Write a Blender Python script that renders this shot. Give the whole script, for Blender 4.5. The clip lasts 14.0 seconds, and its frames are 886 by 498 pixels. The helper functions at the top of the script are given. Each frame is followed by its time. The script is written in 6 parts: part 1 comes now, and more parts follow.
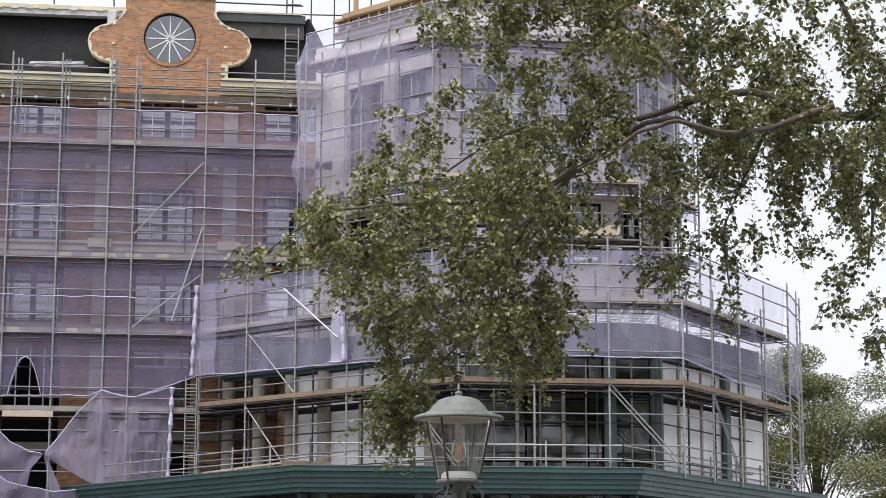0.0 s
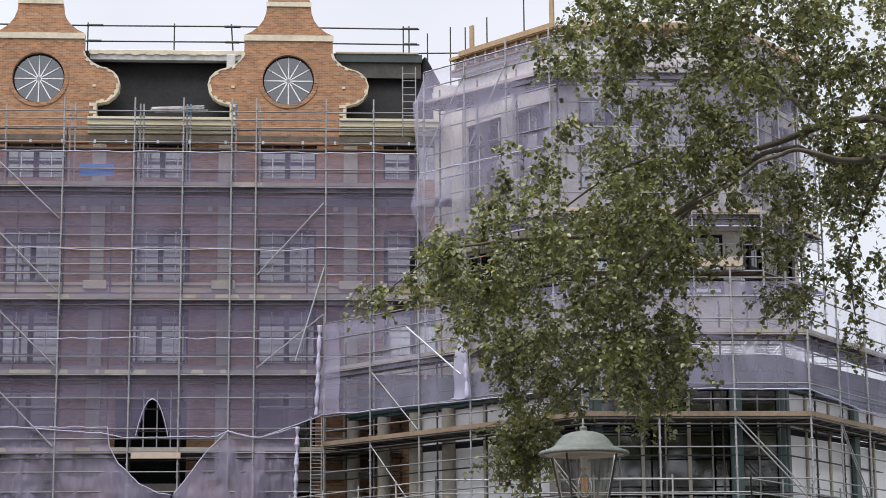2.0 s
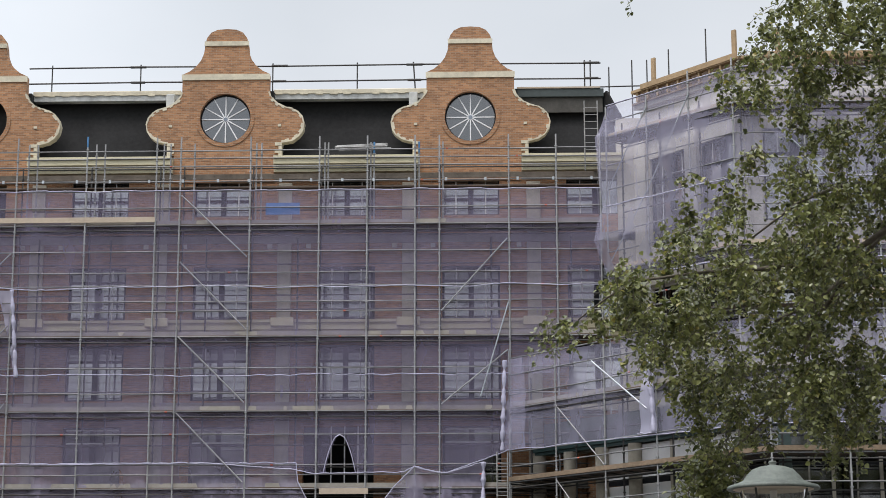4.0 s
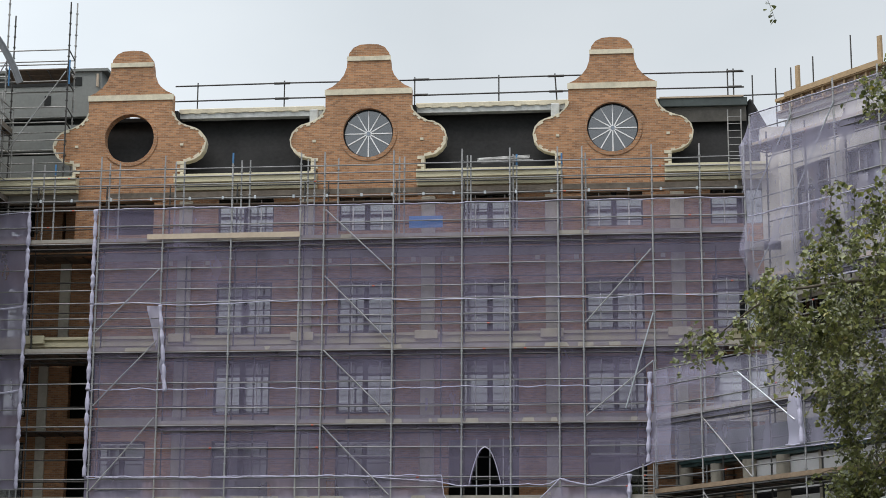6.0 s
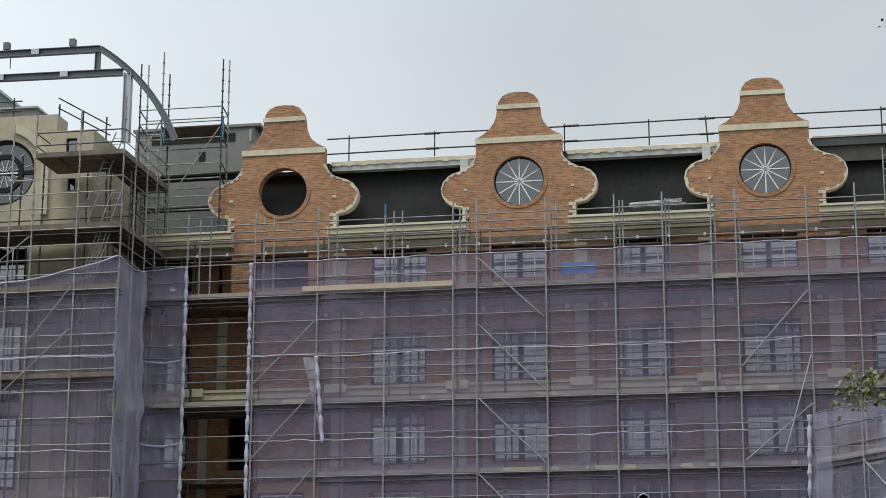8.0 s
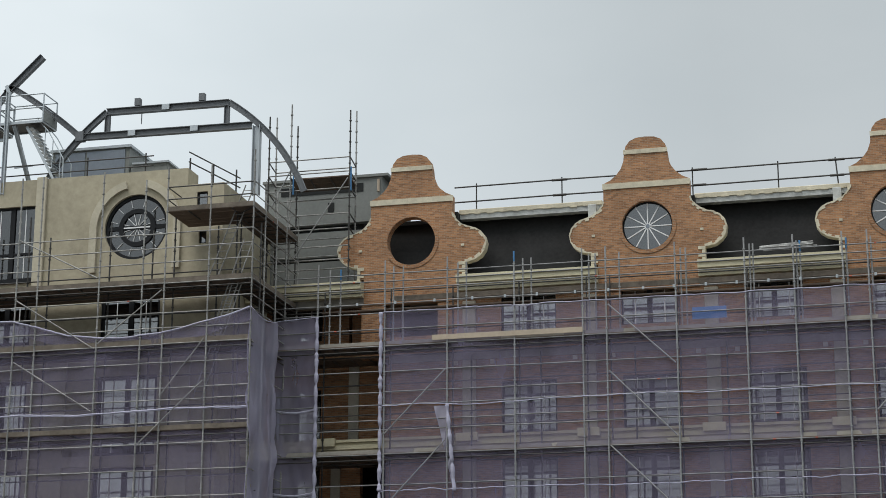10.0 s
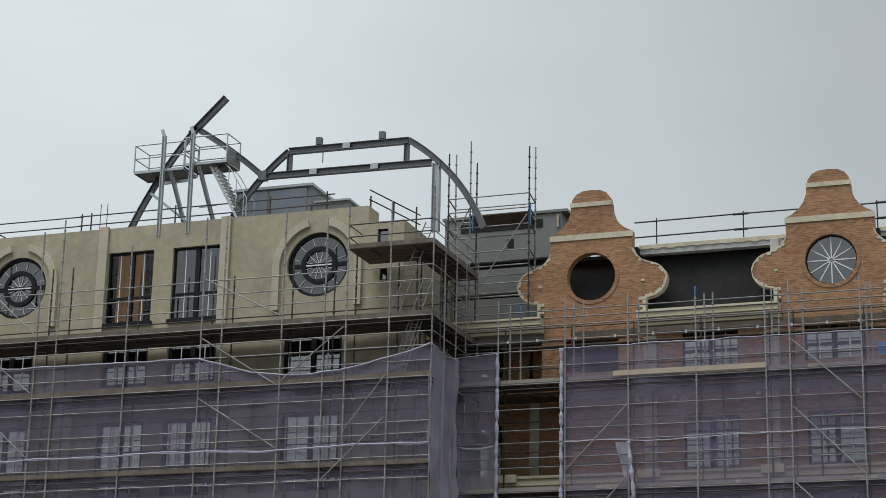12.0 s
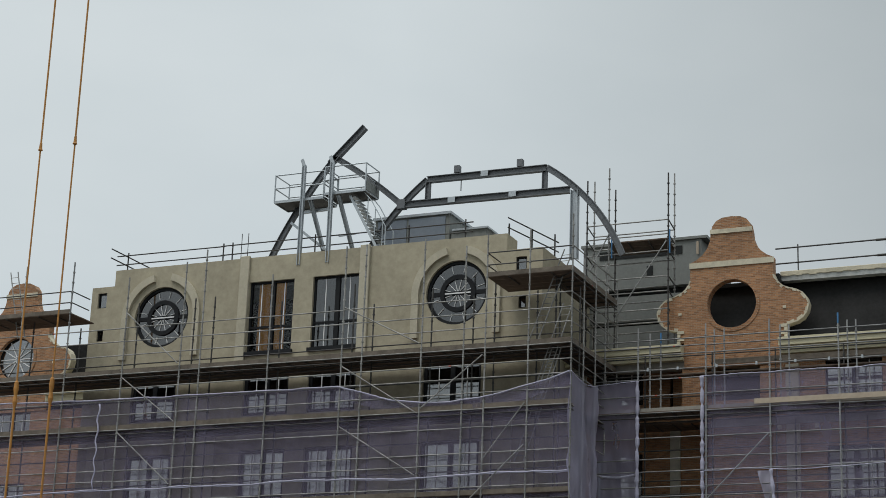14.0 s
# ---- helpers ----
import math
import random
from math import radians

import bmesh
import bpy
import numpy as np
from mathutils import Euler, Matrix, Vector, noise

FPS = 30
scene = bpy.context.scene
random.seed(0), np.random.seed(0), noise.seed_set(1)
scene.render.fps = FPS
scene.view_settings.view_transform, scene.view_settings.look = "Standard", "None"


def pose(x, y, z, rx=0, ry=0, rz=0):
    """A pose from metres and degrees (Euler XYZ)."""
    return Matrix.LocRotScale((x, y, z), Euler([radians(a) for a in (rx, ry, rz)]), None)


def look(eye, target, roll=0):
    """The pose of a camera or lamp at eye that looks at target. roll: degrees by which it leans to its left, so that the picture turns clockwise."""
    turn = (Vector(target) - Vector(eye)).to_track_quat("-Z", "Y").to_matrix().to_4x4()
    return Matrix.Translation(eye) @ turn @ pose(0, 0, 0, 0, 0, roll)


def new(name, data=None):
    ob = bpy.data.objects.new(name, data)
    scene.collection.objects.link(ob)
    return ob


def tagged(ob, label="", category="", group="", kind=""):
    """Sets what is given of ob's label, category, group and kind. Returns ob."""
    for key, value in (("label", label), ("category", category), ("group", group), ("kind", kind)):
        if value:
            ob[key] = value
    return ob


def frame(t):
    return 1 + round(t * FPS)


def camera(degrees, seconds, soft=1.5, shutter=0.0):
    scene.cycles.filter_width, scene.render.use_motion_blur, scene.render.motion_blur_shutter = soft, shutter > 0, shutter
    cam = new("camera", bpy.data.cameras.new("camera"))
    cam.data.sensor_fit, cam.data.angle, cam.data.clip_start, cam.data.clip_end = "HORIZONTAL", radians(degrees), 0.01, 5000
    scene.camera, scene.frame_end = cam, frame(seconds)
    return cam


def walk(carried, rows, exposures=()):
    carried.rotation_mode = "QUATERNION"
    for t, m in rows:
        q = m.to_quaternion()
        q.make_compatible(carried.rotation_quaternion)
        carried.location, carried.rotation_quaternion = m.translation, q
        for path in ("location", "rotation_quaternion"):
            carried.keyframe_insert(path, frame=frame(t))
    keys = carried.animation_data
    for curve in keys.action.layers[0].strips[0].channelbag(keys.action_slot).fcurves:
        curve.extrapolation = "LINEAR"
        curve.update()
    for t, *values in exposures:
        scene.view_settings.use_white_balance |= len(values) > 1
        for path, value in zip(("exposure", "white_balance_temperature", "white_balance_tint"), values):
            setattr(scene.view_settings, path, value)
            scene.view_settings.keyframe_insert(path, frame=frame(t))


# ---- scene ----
# ---- camera ----
# one standing place, the camera turns to the left and up: seconds, yaw, pitch, roll
cam = camera(25.42, 14.0, soft=0.5)
EYE_HEIGHT = 1.6
TURN = [
    (0.0, -7.32, 10.20, 0.12),
    (0.5, -6.64, 10.34, -0.05),
    (1.0, -5.81, 10.61, -0.18),
    (1.5, -4.78, 10.95, -0.34),
    (2.0, -3.74, 11.26, -0.46),
    (2.5, -2.64, 11.46, -0.50),
    (3.0, -1.11, 11.76, -0.40),
    (5.5, 5.00, 12.64, 0.30),
    (6.0, 6.00, 12.64, 0.28),
    (6.5, 7.23, 12.87, 0.19),
    (7.0, 8.48, 13.11, 0.16),
    (7.5, 9.67, 13.53, 0.10),
    (8.0, 10.58, 14.01, 0.08),
    (10.5, 15.67, 15.67, 0.23),
    (11.0, 17.01, 15.94, 0.40),
    (11.5, 18.46, 16.13, 0.77),
    (12.0, 19.92, 16.37, 1.22),
    (12.5, 21.10, 16.58, 1.51),
    (13.0, 22.17, 16.88, 1.77),
    (13.5, 23.33, 17.02, 2.06),
    (14.0, 24.16, 17.06, 2.13),
]
walk(cam, [(t, pose(0, 0, EYE_HEIGHT, 90 + pitch, 0, yaw) @ pose(0, 0, 0, 0, 0, roll)) for t, yaw, pitch, roll in TURN],
     exposures=[(0.0, 0.45, 6500, 21), (1.5, 0.38, 6500, 21), (2.5, 0.2, 6500, 20), (3.0, 0.16, 6500, 19), (5.5, 0.02, 6500, 14), (7.0, 0.02, 6500, 13), (8.0, -0.18, 6500, 11), (10.5, -0.37, 6500, 11), (12.0, -0.54, 6500, 11), (14.0, -0.70, 6500, 10)])

# ---- light: an overcast sky and a weak, wide sun from behind the camera ----
world = bpy.data.worlds.new("overcast_sky")
scene.world = world
world.use_nodes = True
wn, wl = world.node_tree.nodes, world.node_tree.links
wn.clear()
w_out = wn.new("ShaderNodeOutputWorld")
w_bg = wn.new("ShaderNodeBackground")
w_sky = wn.new("ShaderNodeTexSky")
w_sky.sky_type, w_sky.sun_disc = "NISHITA", False
w_sky.sun_elevation, w_sky.sun_rotation = radians(65), radians(205)
w_sky_gain = wn.new("ShaderNodeVectorMath")
w_sky_gain.operation = "SCALE"
w_sky_gain.inputs["Scale"].default_value = 0.10
w_co = wn.new("ShaderNodeTexCoord")
w_map = wn.new("ShaderNodeMapping")
w_map.inputs["Scale"].default_value = (1.0, 1.0, 2.2)
w_noise = wn.new("ShaderNodeTexNoise")
w_noise.inputs["Scale"].default_value, w_noise.inputs["Detail"].default_value = 2.6, 5.0
w_noise.inputs["Roughness"].default_value = 0.5
w_ramp = wn.new("ShaderNodeValToRGB")
w_ramp.color_ramp.elements[0].position, w_ramp.color_ramp.elements[0].color = 0.30, (0.595, 0.665, 0.685, 1)
w_ramp.color_ramp.elements[1].position, w_ramp.color_ramp.elements[1].color = 0.72, (0.735, 0.795, 0.805, 1)
w_mix = wn.new("ShaderNodeMix")
w_mix.data_type = "RGBA"
w_mix.inputs[0].default_value = 0.90
wl.new(w_co.outputs["Generated"], w_map.inputs["Vector"])
wl.new(w_map.outputs["Vector"], w_noise.inputs["Vector"])
wl.new(w_noise.outputs["Fac"], w_ramp.inputs["Fac"])
wl.new(w_sky.outputs["Color"], w_sky_gain.inputs[0])
wl.new(w_sky_gain.outputs["Vector"], w_mix.inputs[6])
wl.new(w_ramp.outputs["Color"], w_mix.inputs[7])
# an overcast sky is about three times as bright overhead as at the horizon
w_sep = wn.new("ShaderNodeSeparateXYZ")
w_rise = wn.new("ShaderNodeMapRange")
w_rise.inputs["From Min"].default_value, w_rise.inputs["From Max"].default_value = 0.42, 1.0
w_rise.inputs["To Min"].default_value, w_rise.inputs["To Max"].default_value = 1.0, 3.6
w_gain = wn.new("ShaderNodeVectorMath")
w_gain.operation = "SCALE"
wl.new(w_co.outputs["Generated"], w_sep.inputs[0])
wl.new(w_sep.outputs["Z"], w_rise.inputs["Value"])
# and it is set brighter towards one side, to make up for the camera's changing tone
w_side = wn.new("ShaderNodeMapRange")
w_side.inputs["From Min"].default_value, w_side.inputs["From Max"].default_value = -0.40, -0.10
w_side.inputs["To Min"].default_value, w_side.inputs["To Max"].default_value = 1.37, 0.92
w_both = wn.new("ShaderNodeMath")
w_both.operation = "MULTIPLY"
wl.new(w_sep.outputs["X"], w_side.inputs["Value"])
wl.new(w_rise.outputs["Result"], w_both.inputs[0])
wl.new(w_side.outputs["Result"], w_both.inputs[1])
wl.new(w_mix.outputs[2], w_gain.inputs[0])
wl.new(w_both.outputs[0], w_gain.inputs["Scale"])
wl.new(w_gain.outputs["Vector"], w_bg.inputs["Color"])
w_bg.inputs["Strength"].default_value = 1.12
wl.new(w_bg.outputs["Background"], w_out.inputs["Surface"])

sun = new("sun", bpy.data.lights.new("sun", "SUN"))
sun.data.energy, sun.data.angle, sun.data.color = 1.95, radians(30), (1.0, 0.95, 0.88)
sun.matrix_basis = look((-16, 10, 80), (0, 40, 8))

# ---- materials ----
def material(name, color, rough=0.8, metal=0.0, tone=0.25, grain=6.0, stain=0.5, bump=0.15, spec=0.4):
    """A surface with a fine grain and broad stains, in world metres."""
    m = bpy.data.materials.new(name)
    m.use_nodes = True
    n, l = m.node_tree.nodes, m.node_tree.links
    b = n["Principled BSDF"]
    geo = n.new("ShaderNodeNewGeometry")
    fine, broad = n.new("ShaderNodeTexNoise"), n.new("ShaderNodeTexNoise")
    fine.inputs["Scale"].default_value, fine.inputs["Detail"].default_value = grain, 7
    fine.inputs["Roughness"].default_value = 0.68
    broad.inputs["Scale"].default_value, broad.inputs["Detail"].default_value = stain, 4
    l.new(geo.outputs["Position"], fine.inputs["Vector"])
    l.new(geo.outputs["Position"], broad.inputs["Vector"])
    add = n.new("ShaderNodeMath")
    add.operation = "ADD"
    l.new(fine.outputs["Fac"], add.inputs[0])
    l.new(broad.outputs["Fac"], add.inputs[1])
    ramp = n.new("ShaderNodeMapRange")
    ramp.inputs["From Min"].default_value, ramp.inputs["From Max"].default_value = 0.65, 1.35
    ramp.inputs["To Min"].default_value, ramp.inputs["To Max"].default_value = 1 - tone, 1 + tone * 0.7
    l.new(add.outputs[0], ramp.inputs["Value"])
    mul = n.new("ShaderNodeVectorMath")
    mul.operation = "SCALE"
    mul.inputs[0].default_value = color
    l.new(ramp.outputs["Result"], mul.inputs["Scale"])
    l.new(mul.outputs["Vector"], b.inputs["Base Color"])
    b.inputs["Roughness"].default_value, b.inputs["Metallic"].default_value = rough, metal
    b.inputs["Specular IOR Level"].default_value = spec
    if bump:
        bp = n.new("ShaderNodeBump")
        bp.inputs["Strength"].default_value, bp.inputs["Distance"].default_value = bump, 0.02
        l.new(fine.outputs["Fac"], bp.inputs["Height"])
        l.new(bp.outputs["Normal"], b.inputs["Normal"])
    return m


def brick_material(name, c1, c2, mortar):
    m = bpy.data.materials.new(name)
    m.use_nodes = True
    n, l = m.node_tree.nodes, m.node_tree.links
    b = n["Principled BSDF"]
    geo, sep, com = n.new("ShaderNodeNewGeometry"), n.new("ShaderNodeSeparateXYZ"), n.new("ShaderNodeCombineXYZ")
    l.new(geo.outputs["Position"], sep.inputs[0])
    add = n.new("ShaderNodeMath")
    add.operation = "ADD"
    l.new(sep.outputs["X"], add.inputs[0])
    l.new(sep.outputs["Y"], add.inputs[1])
    l.new(add.outputs[0], com.inputs["X"])
    l.new(sep.outputs["Z"], com.inputs["Y"])
    t = n.new("ShaderNodeTexBrick")
    t.inputs["Scale"].default_value = 1.0
    t.inputs["Brick Width"].default_value, t.inputs["Row Height"].default_value = 0.22, 0.075
    t.inputs["Mortar Size"].default_value, t.inputs["Bias"].default_value = 0.007, 0.0
    t.inputs["Color1"].default_value, t.inputs["Color2"].default_value = (*c1, 1), (*c2, 1)
    t.inputs["Mortar"].default_value = (*mortar, 1)
    l.new(com.outputs[0], t.inputs["Vector"])
    streak, broad = n.new("ShaderNodeTexNoise"), n.new("ShaderNodeTexNoise")
    smap = n.new("ShaderNodeMapping")
    smap.inputs["Scale"].default_value = (1.6, 9.0, 1.0)
    l.new(com.outputs[0], smap.inputs["Vector"])
    l.new(smap.outputs["Vector"], streak.inputs["Vector"])
    streak.inputs["Scale"].default_value, streak.inputs["Detail"].default_value = 1.3, 4
    broad.inputs["Scale"].default_value, broad.inputs["Detail"].default_value = 0.6, 4
    l.new(com.outputs[0], broad.inputs["Vector"])
    s = n.new("ShaderNodeMath")
    s.operation = "ADD"
    l.new(streak.outputs["Fac"], s.inputs[0])
    l.new(broad.outputs["Fac"], s.inputs[1])
    r = n.new("ShaderNodeMapRange")
    r.inputs["From Min"].default_value, r.inputs["From Max"].default_value = 0.6, 1.4
    r.inputs["To Min"].default_value, r.inputs["To Max"].default_value = 0.68, 1.28
    l.new(s.outputs[0], r.inputs["Value"])
    mul = n.new("ShaderNodeVectorMath")
    mul.operation = "SCALE"
    l.new(t.outputs["Color"], mul.inputs[0])
    l.new(r.outputs["Result"], mul.inputs["Scale"])
    l.new(mul.outputs["Vector"], b.inputs["Base Color"])
    b.inputs["Roughness"].default_value = 0.88
    bp = n.new("ShaderNodeBump")
    bp.inputs["Strength"].default_value, bp.inputs["Distance"].default_value = 0.4, 0.01
    l.new(t.outputs["Fac"], bp.inputs["Height"])
    bp.invert = True
    l.new(bp.outputs["Normal"], b.inputs["Normal"])
    return m


def net_material(name, color, cover):
    """Fine debris netting: an open weave, part thread and part hole."""
    m = bpy.data.materials.new(name)
    m.use_nodes = True
    n, l = m.node_tree.nodes, m.node_tree.links
    n.clear()
    out, mix = n.new("ShaderNodeOutputMaterial"), n.new("ShaderNodeMixShader")
    dif, trl, both = n.new("ShaderNodeBsdfDiffuse"), n.new("ShaderNodeBsdfTranslucent"), n.new("ShaderNodeMixShader")
    hole = n.new("ShaderNodeBsdfTransparent")
    dif.inputs["Color"].default_value = (*color, 1)
    trl.inputs["Color"].default_value = (*color, 1)
    both.inputs["Fac"].default_value = 0.35
    geo, noi, mp = n.new("ShaderNodeNewGeometry"), n.new("ShaderNodeTexNoise"), n.new("ShaderNodeMapping")
    mp.inputs["Scale"].default_value = (1.0, 1.0, 0.35)
    noi.inputs["Scale"].default_value, noi.inputs["Detail"].default_value = 1.1, 5
    l.new(geo.outputs["Position"], mp.inputs["Vector"])
    l.new(mp.outputs["Vector"], noi.inputs["Vector"])
    r = n.new("ShaderNodeMapRange")
    r.inputs["From Min"].default_value, r.inputs["From Max"].default_value = 0.3, 0.7
    r.inputs["To Min"].default_value, r.inputs["To Max"].default_value = cover - 0.07, cover + 0.09
    l.new(noi.outputs["Fac"], r.inputs["Value"])
    l.new(r.outputs["Result"], mix.inputs["Fac"])
    l.new(dif.outputs[0], both.inputs[1])
    l.new(trl.outputs[0], both.inputs[2])
    l.new(hole.outputs[0], mix.inputs[1])
    l.new(both.outputs[0], mix.inputs[2])
    l.new(mix.outputs[0], out.inputs["Surface"])
    return m


def leaf_material(name, dark, light, yellow):
    m = bpy.data.materials.new(name)
    m.use_nodes = True
    n, l = m.node_tree.nodes, m.node_tree.links
    n.clear()
    out, mix = n.new("ShaderNodeOutputMaterial"), n.new("ShaderNodeMixShader")
    pri, trl = n.new("ShaderNodeBsdfPrincipled"), n.new("ShaderNodeBsdfTranslucent")
    geo, ramp = n.new("ShaderNodeNewGeometry"), n.new("ShaderNodeValToRGB")
    ramp.color_ramp.elements[0].color, ramp.color_ramp.elements[1].color = (*dark, 1), (*light, 1)
    ramp.color_ramp.elements[1].position = 0.95
    e = ramp.color_ramp.elements.new(0.995)
    e.color = (*yellow, 1)
    l.new(geo.outputs["Random Per Island"], ramp.inputs["Fac"])
    l.new(ramp.outputs["Color"], pri.inputs["Base Color"])
    l.new(ramp.outputs["Color"], trl.inputs["Color"])
    pri.inputs["Roughness"].default_value, pri.inputs["Specular IOR Level"].default_value = 0.36, 0.8
    mix.inputs["Fac"].default_value = 0.38
    l.new(pri.outputs[0], mix.inputs[1])
    l.new(trl.outputs[0], mix.inputs[2])
    l.new(mix.outputs[0], out.inputs["Surface"])
    return m


def glass_material(name, tint, clear, rough=0.04, ior=1.22):
    """A pane: what lies behind shows through, the sky mirrors in it."""
    m = bpy.data.materials.new(name)
    m.use_nodes = True
    n, l = m.node_tree.nodes, m.node_tree.links
    n.clear()
    out, mix = n.new("ShaderNodeOutputMaterial"), n.new("ShaderNodeMixShader")
    see, glo, fre, mr = n.new("ShaderNodeBsdfTransparent"), n.new("ShaderNodeBsdfGlossy"), n.new("ShaderNodeFresnel"), n.new("ShaderNodeMapRange")
    see.inputs["Color"].default_value = (*tint, 1)
    glo.inputs["Roughness"].default_value = rough
    fre.inputs["IOR"].default_value = ior
    mr.inputs["To Min"].default_value, mr.inputs["To Max"].default_value = clear, 1.0
    l.new(fre.outputs[0], mr.inputs["Value"])
    l.new(mr.outputs["Result"], mix.inputs["Fac"])
    l.new(see.outputs[0], mix.inputs[1])
    l.new(glo.outputs[0], mix.inputs[2])
    l.new(mix.outputs[0], out.inputs["Surface"])
    return m


BRICK = brick_material("brick", (0.400, 0.196, 0.090), (0.225, 0.105, 0.050), (0.30, 0.24, 0.17))
CREAM = material("cream_stone", (0.55, 0.50, 0.38), 0.8, tone=0.3, stain=1.2)
CORNICE = material("cream_painted_cornice", (0.56, 0.51, 0.35), 0.65, tone=0.12, stain=0.8)
CONCRETE = material("concrete", (0.30, 0.28, 0.245), 0.9, tone=0.22)
RENDER = material("sand_render", (0.375, 0.335, 0.245), 0.92, tone=0.28, grain=3.0, stain=0.3)
RENDER_TRIM = material("pale_render_trim", (0.45, 0.41, 0.315), 0.9, tone=0.2, stain=0.6)
PALE = material("pale_grey_render", (0.50, 0.472, 0.42), 0.9, tone=0.2)
ROOF = material("bitumen_roof", (0.022, 0.022, 0.022), 0.85, spec=0.12, tone=0.4, stain=0.6)
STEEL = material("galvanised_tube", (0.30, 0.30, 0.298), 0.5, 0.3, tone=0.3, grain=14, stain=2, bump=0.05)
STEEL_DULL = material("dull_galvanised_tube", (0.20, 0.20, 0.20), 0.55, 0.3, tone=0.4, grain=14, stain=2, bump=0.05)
STEEL_TOWER = material("dull_weathered_tube", (0.29, 0.285, 0.272), 0.6, 0.3, tone=0.6, grain=10, stain=2, bump=0.05)
# darker copy of the tube steel: shade put into inner and under-deck tubes
STEEL_DARK = material("weathered_shaded_tube", (0.06, 0.057, 0.054), 0.6, 0.3, tone=0.4, grain=14, stain=2, bump=0.05)
RED_MARK = material("red_paint_mark", (0.42, 0.09, 0.05), 0.6)
BLUE_PAINT = material("blue_paint", (0.05, 0.17, 0.34), 0.6, tone=0.3)
BEAM = material("grey_steel_beam", (0.135, 0.142, 0.15), 0.5, 0.35, tone=0.2, bump=0.05)
GALV = material("bright_galvanised_steel", (0.42, 0.45, 0.47), 0.4, 0.5, tone=0.15, bump=0.05)
DECK = material("weathered_deck_wood", (0.115, 0.082, 0.061), 0.9, tone=0.5, grain=5)
SOFFIT = material("grey_brown_soffit", (0.070, 0.066, 0.058), 0.85, tone=0.4, stain=1.2)
TRIM = material("pale_grey_trim", (0.42, 0.43, 0.42), 0.7, tone=0.3, stain=1.5)
GREEN_DARK = material("dark_green_grey_board", (0.050, 0.064, 0.062), 0.6, tone=0.3)
DECK_EDGE = material("greyed_board_edge", (0.150, 0.125, 0.100), 0.9, tone=0.5, grain=5, stain=1.5)
TIMBER = material("pale_new_timber", (0.42, 0.345, 0.265), 0.8, tone=0.2, grain=5)
TIMBER_WARM = material("warm_formwork_timber", (0.36, 0.25, 0.14), 0.8, tone=0.3, grain=5)
TIMBER_OLD = material("yellowed_timber", (0.20, 0.145, 0.095), 0.85, tone=0.45, grain=5)
NET = net_material("debris_netting", (0.345, 0.312, 0.445), 0.40)
NET_GREY = net_material("thin_grey_netting", (0.285, 0.256, 0.365), 0.41)
# same net with its colour lightened, for the brightness of a weave seen edge-on
NET_CORNER = net_material("lightened_corner_netting", (0.62, 0.59, 0.77), 0.40)
NET_TORN = net_material("creased_torn_netting", (0.44, 0.405, 0.54), 0.46)
NET_FOLD = net_material("folded_white_netting", (0.60, 0.59, 0.72), 0.62)
PILASTER = material("beige_stone_pilaster", (0.44, 0.40, 0.325), 0.85, tone=0.25, stain=0.8)
NET_WHITE = net_material("white_debris_netting", (0.55, 0.53, 0.69), 0.33)
SEAM = material("bunched_white_netting", (0.40, 0.39, 0.49), 0.9, tone=0.25)
FRAME = material("dark_window_frame", (0.014, 0.015, 0.017), 0.6, spec=0.15, tone=0.2, bump=0)
# near-black colour stands in for unlit rooms, recesses and openings
DARK = material("painted_unlit_dark", (0.016, 0.018, 0.018), 0.9, tone=0.3)
GLASS = glass_material("window_glass", (0.16, 0.19, 0.24), 0.26)
GLASS_BLUE = glass_material("blue_grey_window_glass", (0.10, 0.12, 0.16), 0.15)
GLASS_PALE = glass_material("sky_lit_window_glass", (0.40, 0.44, 0.50), 0.46, 0.08)
GLASS_CLEAR = glass_material("clear_window_glass", (0.85, 0.87, 0.88), 0.015)
GLASS_DARK = glass_material("dark_window_glass", (0.25, 0.27, 0.30), 0.17)
FILM = material("grey_protective_film", (0.19, 0.22, 0.26), 0.25, tone=0.12, spec=0.8, bump=0)
WHITE = material("white_plastic", (0.70, 0.70, 0.70), 0.5, tone=0.06, bump=0)
WHITE_PANEL = material("white_panel", (0.76, 0.75, 0.74), 0.6, tone=0.06, stain=1.0, bump=0)
OCHRE = material("ochre_board", (0.55, 0.25, 0.06), 0.7, tone=0.25, grain=4)
GREEN = material("dark_green_paint", (0.038, 0.080, 0.076), 0.45, tone=0.3, stain=0.8, spec=0.5, bump=0.05)
GREEN_GREY = material("grey_green_column", (0.10, 0.14, 0.13), 0.6, tone=0.25)
PLANT = material("grey_plant_cladding", (0.19, 0.20, 0.19), 0.7, tone=0.2, stain=0.5)
ORANGE = material("orange_lifting_chain", (0.42, 0.19, 0.04), 0.6, tone=0.25)
BLUE = material("blue_plastic", (0.05, 0.22, 0.55), 0.5, tone=0.15)
PAVING = material("dark_grey_paving", (0.125, 0.121, 0.114), 0.9, tone=0.3, grain=4)
BARK = material("grey_brown_bark", (0.105, 0.088, 0.066), 0.95, tone=0.45, grain=30, stain=4, bump=0.6)
LEAF = leaf_material("leaf", (0.036, 0.048, 0.013), (0.255, 0.270, 0.085), (0.30, 0.25, 0.06))
LEAF_FAR = leaf_material("far_leaf", (0.058, 0.072, 0.022), (0.160, 0.172, 0.056), (0.19, 0.16, 0.06))
LAMP_METAL = material("grey_green_lamp_metal", (0.112, 0.127, 0.110), 0.6, 0.15, tone=0.5, grain=30, stain=6)
